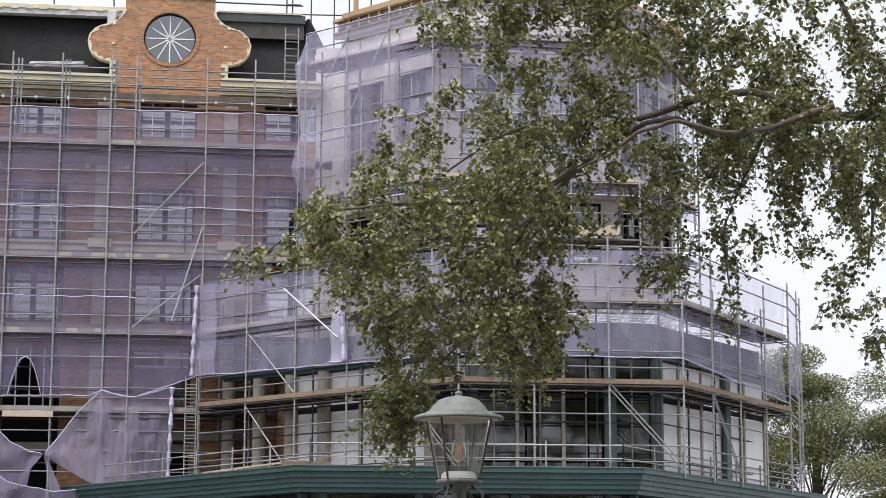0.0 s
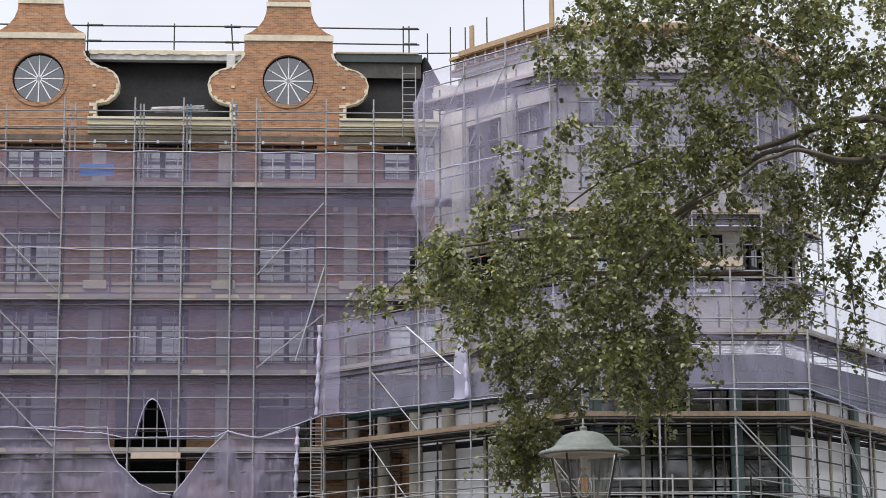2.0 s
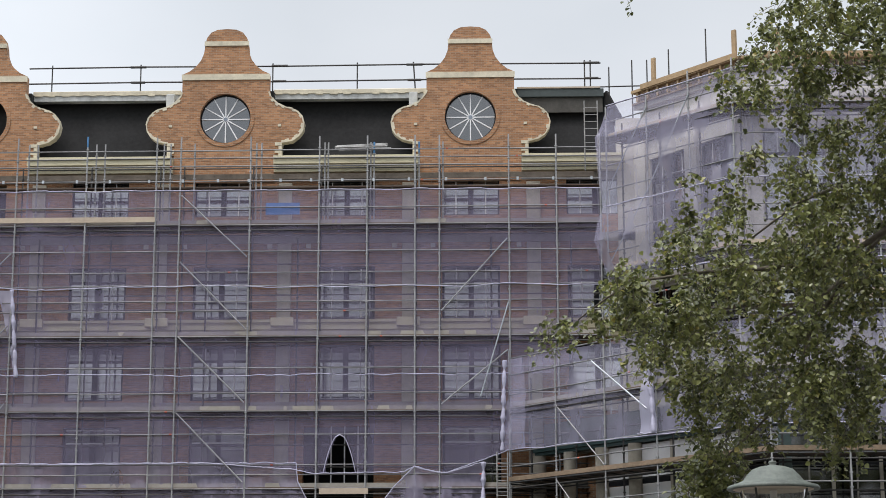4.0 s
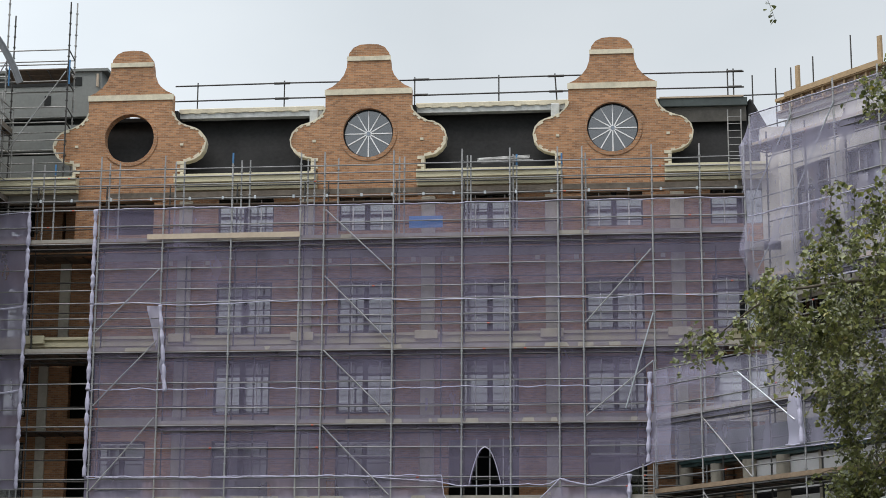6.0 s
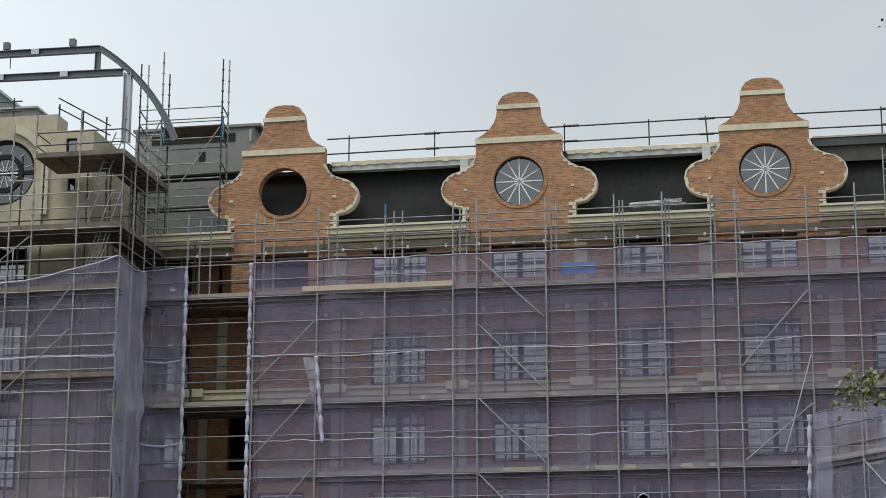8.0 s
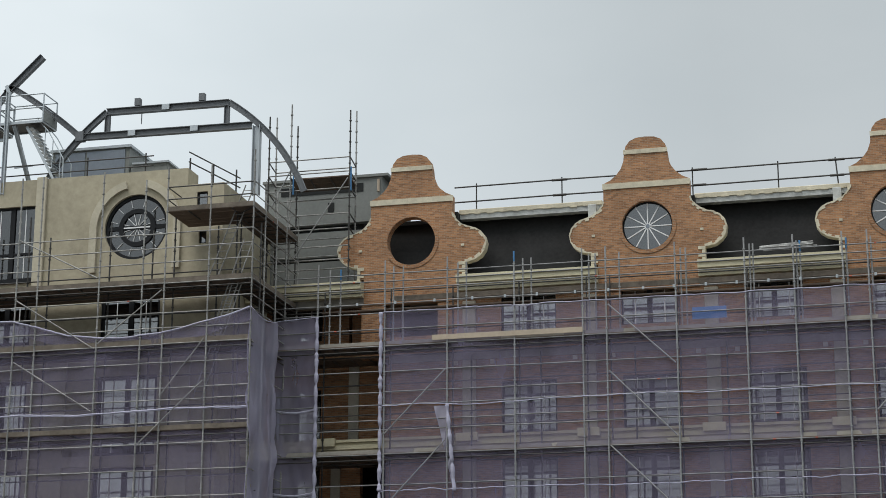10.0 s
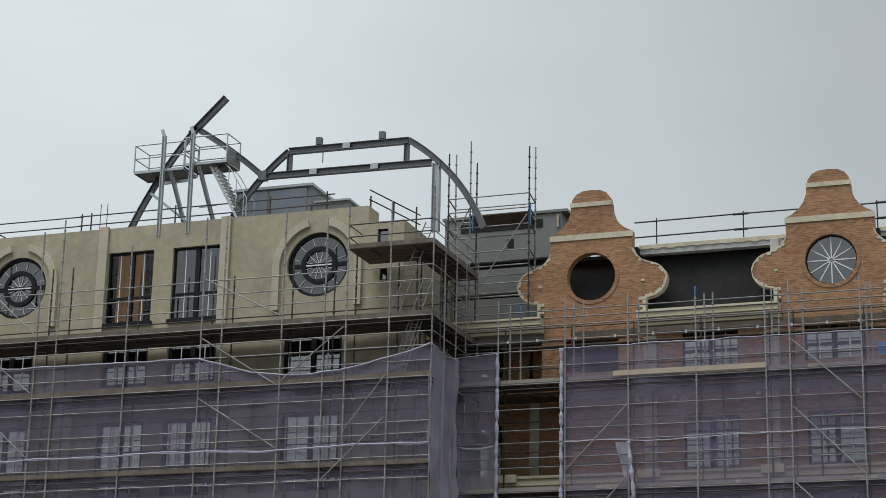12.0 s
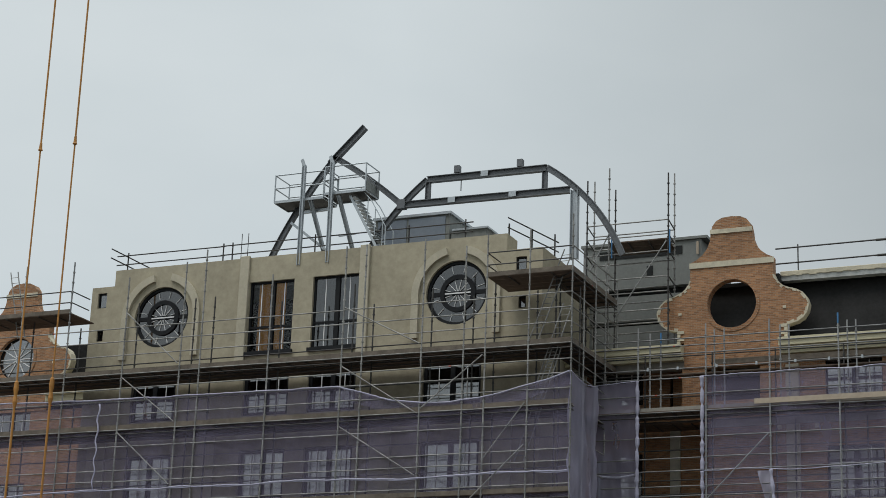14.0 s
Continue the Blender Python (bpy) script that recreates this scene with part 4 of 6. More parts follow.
while x < 3.8:
    part("clamp", bevelled(one_box(x - 0.05, x + 0.05, SY - 0.07, SY - 0.03, 21.54, 21.68), 0.012), GALV, main_scaffold)
    x += 1.25 + 0.5 * random.random()
for x in (-16.2, -8.4, -12.2, -0.4, -19.2, 2.9):
    standard(main_scaffold, x, SY2 + 0.05, 8.9, 19.2, STEEL_DARK)
for z in (19.6, 15.1, 12.05, 8.95):
    deck(main_scaffold, (-28.9, 79.95), (-23.05, 79.95), (-28.9, 81.3), (-23.05, 81.3), z, past=0.2)
for i, lv in ((6, ((21.0, 18.4), (18.2, 15.4), (15.1, 12.4), (12.0, 9.2))), (2, ((16.0, 18.6), (12.9, 15.6), (9.4, 12.4))), (11, ((16.1, 19.1), (12.3, 14.5)))):
    for a, b in lv:
        rod(main_scaffold, "brace", (MX[i] + 0.08, SY - 0.07, a), (MX[i + 1] - 0.08, SY - 0.07, b))
rod(main_scaffold, "brace", (0.3, SY - 0.09, 16.45), (-0.85, SY - 0.09, 12.6), 0.03, GALV)
lattice_ladder(main_scaffold, (3.78, 78.6, 22.0), (3.78, 78.6, 25.0), 0.54)
lattice_ladder(main_scaffold, (0.0, 77.9, 5.6), (0.0, 77.9, 10.2))
part("long_plank", one_box(-20.65, -14.2, SY - 0.075, SY - 0.035, 19.88, 20.10), TIMBER, main_scaffold, "pale timber toe plank")
part("edge_plank", one_box(-22.7, 3.9, SY2 + 0.15, SY2 + 0.2, 21.97, 22.2), DECK_EDGE, main_scaffold)
part("plank", one_box(-7.3, -5.35, SY - 0.08, SY - 0.03, 8.72, 8.95), TIMBER, main_scaffold)

crate = thing("blue_slatted_sheet", (-8.96, 78.25, 20.2), "blue plastic slatted sheet tied to the scaffold rail", "plastic sheet")
for k in range(5):
    part("slat", one_box(-9.66, -8.26, 78.40, 78.43, 20.2 + k * 0.1, 20.296 + k * 0.1), BLUE, crate)
pipes = thing("tube_bundle", (-5.9, 79.0, 23.1), "bundle of loose grey scaffold tubes lying on the top ledger", "tubes")
for k in range(7):
    x0 = -6.9 + 0.3 * random.random()
    part("tube", tube(bmesh.new(), [(x0, 78.32 + 0.09 * k, 23.02 + 0.05 * (k % 3)), (x0 + 2.1, 78.36 + 0.09 * k, 23.06 + 0.08 * (k % 3))], 0.028), STEEL_TOWER, pipes)

# guard rail along the flat roof
roof_rail = thing("roof_guard_rail", (-8, 82, 26.05), "grey tube guard rail along the flat roof edge", "guard rail")
for x in (-19.6, -15.7, -9.9, -6.2, -3.75, 3.7, 3.95):
    rod(roof_rail, "post", (x + (0.12 if x == -3.75 else 0), 82, 26.05), (x, 82, 27.85), 0.032, STEEL_DARK)
rails = [(-20.6, -15.4), (-15.6, -9.2), (-9.8, -3.3), (-3.6, 4.4)]
for k, (a, b) in enumerate(rails):
    for z in (27.7, 27.0):
        rod(roof_rail, "rail", (a, 81.95, z + 0.03 * (k % 2)), (b, 81.95, z + 0.03 * ((k + 1) % 2)), 0.034, STEEL_DARK)
    rod(roof_rail, "sleeve", (b - 0.75, 81.95, 27.72), (b - 0.05, 81.95, 27.72), 0.055, STEEL_DARK)
    rod(roof_rail, "sleeve", (b - 0.7, 81.95, 27.02), (b - 0.1, 81.95, 27.02), 0.055, STEEL_DARK)
for x in (4.75, 5.75, 6.4):
    rod(roof_rail, "post", (x, 81.9, 25.0), (x, 81.9, 27.5 + 0.3 * (x > 5)), 0.03, STEEL_DARK)
rod(roof_rail, "rail", (4.3, 81.9, 26.6), (7.0, 81.9, 26.65), 0.03, STEEL_DARK)

# tower scaffold
tower_scaffold = thing("tower_scaffold", (-41, 75.8, 0), "galvanised tube scaffold wrapped round the rendered tower", "scaffold")
TX = [-58.6, -55.8, -53.07, -49.9, -46.8, -45.75, -42.2, -38.5, -37.5, -34.63, -32.64, -31.63, -29.65, -27.7]
TY, TY2 = 75.3, 76.3
OUT = 0.9854         # scale towards the camera: the tower scaffold comes out a metre, its view unchanged
TOPS = [27.0, 27.0, 28.0, 27.0, 27.5, 28.0, 26.5, 27.5, 27.5, 27.5, 27.0, 27.5, 27.5, 28.0]
scaffold(tower_scaffold, [(x, TY) for x in TX], [(x, TY2) for x in TX], -0.03, 26.3, [24.5, 23.85, 23.2, 22.3, 21.6, 21.0, 20.35, 19.65, 18.85, 17.75, 17.25, 16.3, 15.4, 14.3, 13.2, 12.1, 11, 9.9, 8.8, 6, 4, 2, 0.4],
         [23.0, 22.25, 21.2, 19.6, 18.5, 17.2, 16, 14.2, 12, 10], [(22.3, 0, 13, True), (19.65, 0, 13, True), (15.95, 0, 13, True), (11, 0, 13, False)], rough=1.0, toe=DECK_EDGE, mat=STEEL_TOWER, tops=TOPS, past=1.5)
for i, lv in ((3, ((25.2, 22.6), (22.1, 19.9), (19.5, 17.0))), (7, ((24.6, 22.7), (21.9, 19.6), (19.2, 16.9))), (11, ((17.5, 19.8),)), (9, ((19.8, 22.0),)), (10, ((15.4, 18.0),))):
    for a, b in lv:
        rod(tower_scaffold, "brace", (TX[i] + 0.08, TY - 0.07, a), (TX[i + 1 + (i in (7, 9, 10))] - 0.08, TY - 0.07, b), 0.028, STEEL_TOWER)
for a, b in ((1.4, 0), (2.3, 0.5)):
    lattice_ladder(tower_scaffold, (-30.2 + b, 75.9, 17.4 + b * 4), (-28.6 + b, 75.9, 22.2 + b * 4))
lattice_ladder(tower_scaffold, (-29.75, 75.9, 22.4), (-28.1, 75.9, 26.6))
lattice_ladder(tower_scaffold, (-56.2, 75.9, 24.6), (-57.0, 75.9, 28.0))
# the return along the tower's side, with its high platform
ro, ri = [(-27.7, 75.3), (-27.7, 76.8), (-27.7, 78.3), (-27.7, 79.6), (-27.7, 81.2)], [(-28.8, 76.3), (-28.8, 76.8), (-28.8, 78.3), (-28.8, 79.6), (-28.8, 81.2)]
scaffold(tower_scaffold, ro, ri, -0.03, 26.6, [26.55, 26.0, 25.45, 24.5, 23.85, 23.2, 22.3, 21.6, 21.0, 20.35, 19.65, 18.3, 17.25, 15.4, 14.3, 12.1, 9.9], [25.4, 22.25], [(25.45, 0, 4, True), (22.3, 0, 4, True), (19.65, 0, 3, False)], rough=0.4, toe=DECK_EDGE, mat=STEEL_TOWER)
for z, t in ((25.45, True),):
    for i in (11, 12):
        deck(tower_scaffold, (TX[i], TY), (TX[i + 1], TY), (TX[i], TY2 + 0.3), (TX[i + 1], TY2 + 0.3), z, DECK_EDGE, 1.2)
    for i in (0, 1):
        deck(tower_scaffold, (TX[i], TY), (TX[i + 1], TY), (TX[i], TY2 + 0.6), (TX[i + 1], TY2 + 0.6), z, DECK_EDGE)
for z in (26.55, 26.0):
    for i in (11, 12, 0, 1):
        rod(tower_scaffold, "ledger", (TX[i], TY, z), (TX[i + 1], TY, z), mat=STEEL_DARK)
    for x in (TX[2], TX[11]):
        rod(tower_scaffold, "ledger", (x, TY, z), (x, TY2 + 0.5, z), mat=STEEL_DARK)
for x in (-58.6, -55.8, -53.07):
    standard(tower_scaffold, x, TY, 24.5, 28.0)
eye_scaled(tower_scaffold, OUT)

parapet_rail = thing("parapet_guard_rail", (-42, 77.4, 26.8), "thin tube guard rail over the tower's parapet", "guard rail")
for a, b in ((-52.0, -46.0), (-46.2, -33.2)):
    for z in (28.75, 28.3):
        rod(parapet_rail, "rail", (a, 77.25, z), (b, 77.25, z - 0.02), 0.03, STEEL_DARK)
for x in (-51.4, -46.1, -45.6, -41.2, -36.4, -33.6):
    rod(parapet_rail, "post", (x, 77.3, 26.8), (x, 77.3, 28.9), 0.035, STEEL_DARK)
for z in (28.75, 28.3):
    rod(parapet_rail, "rail", (-51.45, 75.9, z - 0.05), (-51.4, 79.9, z - 0.05), 0.032, STEEL_DARK)
    rod(parapet_rail, "rail", (-31.5, 77.2, z), (-30.2, 80.2, z - 0.4), 0.032, STEEL_DARK)
for x in (-31.6, -30.9, -30.2):
    rod(parapet_rail, "post", (x, 77.6 + (x + 31.6) * 1.5, 26.8), (x, 77.6 + (x + 31.6) * 1.5, 28.6), 0.04, STEEL_DARK)
for x in (-45.3, -44.95):
    rod(parapet_rail, "post", (x, 77.6, 26.8), (x, 77.6, 29.4), 0.018, STEEL_DARK)

# scaffold in the corner between tower and wing roof
corner_scaffold = thing("corner_scaffold", (-26.5, 80.5, 22.98), "tall tube scaffold in the corner before the lift core", "scaffold")
pts = [(-28.64, 79.65), (-27.6, 79.65), (-24.83, 79.65), (-28.85, 81.2), (-27.83, 81.2), (-25.02, 81.2)]
for i, (x, y) in enumerate(pts):
    standard(corner_scaffold, x, y, 22.98, 31.0 + 0.25 * (i % 2), STEEL_TOWER if i % 2 else STEEL_DARK)
for z in (28.79, 28.13, 27.37, 26.19, 25.51, 24.7, 24.1):
    for a, b in ((0, 1), (1, 2), (3, 4), (4, 5)):
        rod(corner_scaffold, "ledger", (*pts[a], z), (*pts[b], z), mat=STEEL_TOWER)
    for a, b in ((0, 3), (2, 5)):
        rod(corner_scaffold, "transom", (*pts[a], z), (*pts[b], z), mat=STEEL_DARK)
deck(corner_scaffold, pts[1], pts[2], pts[4], pts[5], 27.9)
rod(corner_scaffold, "brace", (-27.4, 79.6, 24.2), (-24.9, 79.6, 27.8), 0.028, STEEL)
rod(corner_scaffold, "brace", (-28.5, 79.6, 26.6), (-27.5, 79.6, 28.5), 0.028, STEEL)
for x in (-27.45, -24.75):
    rod(corner_scaffold, "painted_tube", (x, 79.6, 27.2), (x, 79.6, 28.3), 0.035, BLUE_PAINT)

# ---- netting ----
def along(pts, n):
    """n + 1 points spread evenly along a line of points."""
    pts = [Vector(p) for p in pts]
    d = [0.0]
    for a, b in zip(pts, pts[1:]):
        d.append(d[-1] + (b - a).length)
    out, k = [], 0
    for i in range(n + 1):
        s = d[-1] * i / n
        while k < len(pts) - 2 and s > d[k + 1]:
            k += 1
        out.append(pts[k].lerp(pts[k + 1], (s - d[k]) / max(1e-6, d[k + 1] - d[k])))
    return out


def netting(name, top, bottom, label, mat=NET, nu=120, nv=24, amp=0.05, folds=1.0, keep=None, seams=("top", "bottom"), seam_r=0.022, seed=0):
    """A sheet of netting between two lines, slack between its ties, with bunched seams."""
    a, b = along(top, nu), along(bottom, nu)
    m = bmesh.new()
    grid = []
    for i in range(nu + 1):
        col = []
        t = (a[min(i + 1, nu)] - a[max(i - 1, 0)])
        out = Vector((t.y, -t.x, 0)).normalized()
        for j in range(nv + 1):
            v = j / nv
            p = a[i].lerp(b[i], v)
            s = math.sin(math.pi * v)
            q = Vector((p.x + p.y, p.z * 0.35, seed))
            f = noise.noise(q * 0.55 * folds) * 1.6 + noise.noise(q * 2.1 * folds + Vector((3, 7, 1))) * 0.6
            col.append(m.verts.new(p + out * (amp * (0.35 + s) * f - 0.02) + Vector((0, 0, -0.05 * amp * f))))
        grid.append(col)
    for i in range(nu):
        for j in range(nv):
            c = (a[i].lerp(b[i], (j + 0.5) / nv))
            if keep is None or keep(c):
                m.faces.new((grid[i][j], grid[i + 1][j], grid[i + 1][j + 1], grid[i][j + 1]))
    mid = a[nu // 2]
    root = thing(name, (mid.x, mid.y, mid.z), label, "netting", "debris nets")
    part("sheet", m, mat, root, smooth=True)
    for which in seams:
        line = {"top": a, "bottom": b, "left": along([a[0], b[0]], int(16 * (a[0] - b[0]).length)), "right": along([a[-1], b[-1]], int(16 * (a[-1] - b[-1]).length))}[which]
        s = bmesh.new()
        pts = []
        for k, p in enumerate(line):
            w = noise.noise(Vector((k * 0.11, seed + 5, len(which)))) + 0.35 * noise.noise(Vector((k * 0.61, seed, 2)))
            pts.append(p + Vector((0.02 * w, -0.11, 0.06 * w)))
        tube(s, pts, seam_r * (1.9 if which in ("left", "right") else 1.0), n=6)
        if which in ("left", "right"):
            s.verts.ensure_lookup_table()
            for k, p in enumerate(pts):
                g_ = 0.9 + 1.5 * abs(math.sin(k * 0.27 + seed + 0.9 * noise.noise(Vector((k * 0.05, seed, 3))))) ** 0.7 + 0.9 * noise.noise(Vector((k * 0.4, seed, 0)))
                for v in s.verts[k * 6:k * 6 + 6]:
                    v.co = p + (v.co - p) * g_
        part("seam", s, SEAM, root, "bunched pale netting seam", smooth=True)
    return root


def wavy(x0, x1, y, z, n=9, sag=0.06, seed=0):
    return [(x0 + (x1 - x0) * k / n, y, z + sag * noise.noise(Vector((k * 1.7, seed, 2.2)))) for k in range(n + 1)]


NY = SY + 0.06
hole_x, hole_z = -6.5, 9.6
netting("debris_net", wavy(-22.9, 4.1, NY, 21.2, 16, 0.05), wavy(-22.9, 4.1, NY, 17.14, 14, 0.16, 1), "grey-violet debris netting tied over the upper scaffold lifts", nu=220, nv=30, seams=("top", "bottom", "left"), seed=1)
netting("debris_net", wavy(-22.9, 3.9, NY, 17.10, 14, 0.16, 1), wavy(-22.9, 2.6, NY, 13.58, 12, 0.14, 2), "grey-violet debris netting tied over the middle scaffold lifts", nu=220, nv=26, seams=("left",), seed=2)
netting("debris_net", wavy(-22.9, 0.3, NY, 13.55, 12, 0.14, 2), [(-22.9, NY, 10.0), (-17, NY, 9.93), (-12, NY, 9.98), (-8.5, NY, 9.72), (-7.4, NY, 9.53), (-6.0, NY, 9.56), (-4.8, NY, 9.6), (-3.92, NY, 9.56), (-3.49, NY, 9.82), (-2.8, NY, 9.6), (-2.17, NY, 9.55), (-1.4, NY, 9.85), (-0.74, NY, 10.08), (0.3, NY, 10.46)], "grey-violet debris netting with a torn hole", nu=330, nv=52, seams=("top", "bottom", "left"), seed=3,
        keep=lambda c: not (abs(c.x - hole_x) < 0.62 * math.sqrt(max(0.0, 1 - (c.z - hole_z) / 1.5)) and c.z < hole_z + 1.5))
lip = thing("torn_net_edge", (hole_x, NY, 10), "frayed white edge of the torn hole in the netting", "netting", "debris nets")
part("edge", tube(bmesh.new(), [(hole_x + s * 0.64 * math.sqrt(max(0.0, 1 - z / 1.5)), NY - 0.1, hole_z + z) for s, z in [(-1, 0.05 * k) for k in range(0, 31, 2)] + [(1, 0.05 * k) for k in range(30, -1, -2)]], 0.02), SEAM, lip, smooth=True)
netting("debris_net", [(-22.9, NY, 9.95), (-15, NY, 9.98), (-8.24, NY, 9.96), (-8.15, NY, 9.18), (-7.75, NY - 0.05, 8.51), (-6.96, NY - 0.1, 7.74), (-6.19, NY - 0.15, 7.36), (-5.7, NY - 0.2, 7.25)],
        [(-22.9, NY, 5.2), (-14, NY, 5.0), (-9.0, NY, 5.4), (-6.25, NY - 0.1, 6.0), (-6.12, NY - 0.15, 6.7), (-5.75, NY - 0.2, 7.15)], "grey-violet debris netting torn open and hanging loose", NET_TORN, nu=260, nv=60, amp=0.11, folds=2.4, seams=("top",), seed=4)
netting("debris_net", [(-5.59, NY - 0.2, 7.29), (-4.99, NY - 0.15, 8.07), (-4.35, NY - 0.1, 8.96), (-3.49, NY, 9.82), (-2.6, NY, 9.56), (-2.17, NY, 9.55), (-0.74, NY, 9.97)], [(-5.55, NY - 0.2, 7.15), (-4.04, NY - 0.3, 6.27), (-2.6, NY - 0.3, 5.62), (-0.85, NY, 5.4)],
        "torn debris netting gathered to one point", NET_TORN, nu=130, nv=70, amp=0.11, folds=2.4, seams=("top", "right"), seed=5)
netting("debris_net", [(-8.4, NY - 0.15, 6.75), (-7.3, NY - 0.2, 6.35), (-6.6, NY - 0.25, 6.05), (-5.97, NY - 0.25, 5.95), (-5.2, NY - 0.2, 5.8), (-4.2, NY - 0.1, 5.9)], [(-8.4, NY, 4.2), (-4.2, NY, 4.2)],
        "creased lower sheet of torn debris netting", NET_TORN, nu=90, nv=36, amp=0.11, folds=2.4, seams=("top",), seed=15)
netting("loose_net_fold", [(-5.66, NY - 0.22, 7.28), (-5.56, NY - 0.22, 7.28)], [(-5.36, NY - 0.22, 5.8), (-4.9, NY - 0.22, 5.8)], "narrow twist of netting below the gathered point", NET_TORN, nu=12, nv=30, amp=0.12, folds=2.0, seams=(), seed=17)
netting("loose_net_fold", [(-20.55, NY - 0.16, 17.05), (-19.95, NY - 0.16, 17.05)], [(-19.72, NY - 0.18, 13.45), (-19.62, NY - 0.18, 13.45)], "loose strip of white netting hanging from a seam", NET_FOLD, nu=14, nv=50, amp=0.2, folds=2.2, seams=("right",), seed=21)

T_TOP = [(-58.4, 75.36, 21.3), (-51.8, 75.36, 21.1), (-38.6, 75.36, 21.0), (-37.4, 75.36, 20.67), (-36, 75.36, 20.25), (-34.5, 75.36, 20.05), (-33.1, 75.36, 20.02), (-31.8, 75.36, 20.12), (-29.7, 75.36, 20.5), (-27.75, 75.36, 21.02)]
eye_scaled(netting("debris_net", T_TOP, wavy(-58.4, -27.75, 75.36, 16.85, 12, 0.2, 6), "thin grey debris netting sagging along its top on the tower scaffold", NET_GREY, nu=220, nv=24, amp=0.09, seam_r=0.036, seed=6), OUT)
eye_scaled(netting("net_hem", [(x, y - 0.03, z) for x, y, z in T_TOP[2:]], [(x, y - 0.05, z - 0.55) for x, y, z in T_TOP[2:]], "doubled hem along the sagging net", NET_GREY, nu=90, nv=6, amp=0.06, folds=2.0, seams=(), seed=41), OUT)
eye_scaled(netting("debris_net", wavy(-58.4, -27.75, 75.36, 16.82, 12, 0.2, 6), wavy(-58.4, -27.75, 75.36, 12.9, 12, 0.15, 7), "thin grey debris netting on the tower scaffold", NET_GREY, nu=200, nv=20, amp=0.08, seed=7), OUT)
eye_scaled(netting("debris_net", wavy(-58.4, -27.75, 75.36, 12.88, 12, 0.15, 7), wavy(-58.4, -27.75, 75.36, 8.6, 12, 0.15, 8), "thin grey debris netting low on the tower scaffold", NET_GREY, nu=160, nv=16, amp=0.08, seams=("bottom",), seed=10), OUT)
eye_scaled(netting("debris_net", [(-27.62, 75.2, 21.0), (-27.5, 76.8, 20.7), (-27.55, 78.3, 21.0)], [(-27.62, 75.2, 9.5), (-27.55, 78.3, 9.5)], "pale debris netting wrapped round the corner of the tower scaffold", NET_CORNER, nu=24, nv=80, amp=0.16, folds=2, seams=("top",), seed=8), OUT)
netting("debris_net", [(-27.7, NY, 21.05), (-25.75, NY, 21.15)], [(-27.7, NY, 9.5), (-25.75, NY, 9.5)], "narrow strip of debris netting beside an open bay", NET_TORN, nu=20, nv=90, amp=0.12, folds=1.5, seams=("top", "right"), seed=9)
for x0, x1, y in ((-27.6, -25.75, NY - 0.03),):
    for z in (17.15, 13.6):
        s = thing("net_tie", (x0, y, z), "bunched white netting seam", "netting", "debris nets")
        part("seam", tube(bmesh.new(), [(x0 + (x1 - x0) * k / 8, y, z - 0.12 * math.sin(math.pi * k / 8)) for k in range(9)], 0.05), SEAM, s)
s = thing("net_tie", (-49, 75.1, 19), "vertical bunch of white netting", "netting", "debris nets")
part("seam", tube(bmesh.new(), [(-50.9 + 0.06 * math.sin(k * 1.3), 75.2, 20.9 - 0.2 * k) for k in range(21)], 0.045, 0.03), SEAM, s, smooth=True)
eye_scaled(s, OUT)

# ---- octagonal pavilion ----
def side_frame(p, q):
    """The frame of a wall from p to q: x along it, y into the building."""
    return Matrix.Translation((p[0], p[1], 0)) @ Matrix.Rotation(math.atan2(q[1] - p[1], q[0] - p[0]), 4, "Z")


def run(pts):
    return [(p, q, math.dist(p, q)) for p, q in zip(pts, pts[1:])]


def inset(pts, d):
    """The same open line of points, moved inwards by d."""
    out = []
    for i, p in enumerate(pts):
        n = Vector((0, 0))
        for a, b in ([(pts[i - 1], p)] if i else []) + ([(p, pts[i + 1])] if i < len(pts) - 1 else []):
            e = (Vector(b) - Vector(a)).normalized()
            n += Vector((-e.y, e.x))
        n = n.normalized() * d / max(0.5, n.length / (2 if 0 < i < len(pts) - 1 else 1))
        out.append((p[0] + n.x, p[1] + n.y))
    return out


pavilion = thing("corner_pavilion", (13, 76, 0), "many-sided pale corner pavilion wrapped in scaffold and netting", "building")
UP = [(5.9, 79.6), (9.7, 74.5), (16.3, 74.5), (20.1, 79.6)]
for p, q, n in run(UP):
    m = side_frame(p, q)
    w_ = bmesh.new()
    ops_ = [(n * f - 1.2, n * f + 1.2, a, b) for f in (0.27, 0.75) for a, b in ((18.9, 22.6), (14.7, 17.1))]
    wall_with_openings(w_, 0, n, 10.4, 24.75, 0, 0.4, ops_)
    part("upper_wall", moved(w_, m), PALE, pavilion)
    for a, b, c, d in ops_:
        window(pavilion, (a + b) / 2, c, d, b - a, 0.12, m, transom=d - 1.0, pane=GLASS_PALE, upper=GLASS_DARK)
    for f in (0.02, 0.51, 0.98):
        part("pilaster", moved(one_box(n * f - 0.35, n * f + 0.35, -0.22, -0.003, 17.4, 23.5), m), PALE, pavilion)
    part("cornice", moved(moulding(bmesh.new(), -0.1, n + 0.1, 0, ((0.2, 23.5, 23.8), (0.3, 23.804, 24.1))), m), PALE, pavilion)
    part("floor_band", moved(moulding(bmesh.new(), -0.1, n + 0.1, 0, ((0.3, 17.2, 17.6),)), m), PALE, pavilion)
b = bmesh.new()
column_of(b, [(6.6, 79.9), (9.9, 75.2), (16.1, 75.2), (19.4, 79.9)], 10.4, 24.6)
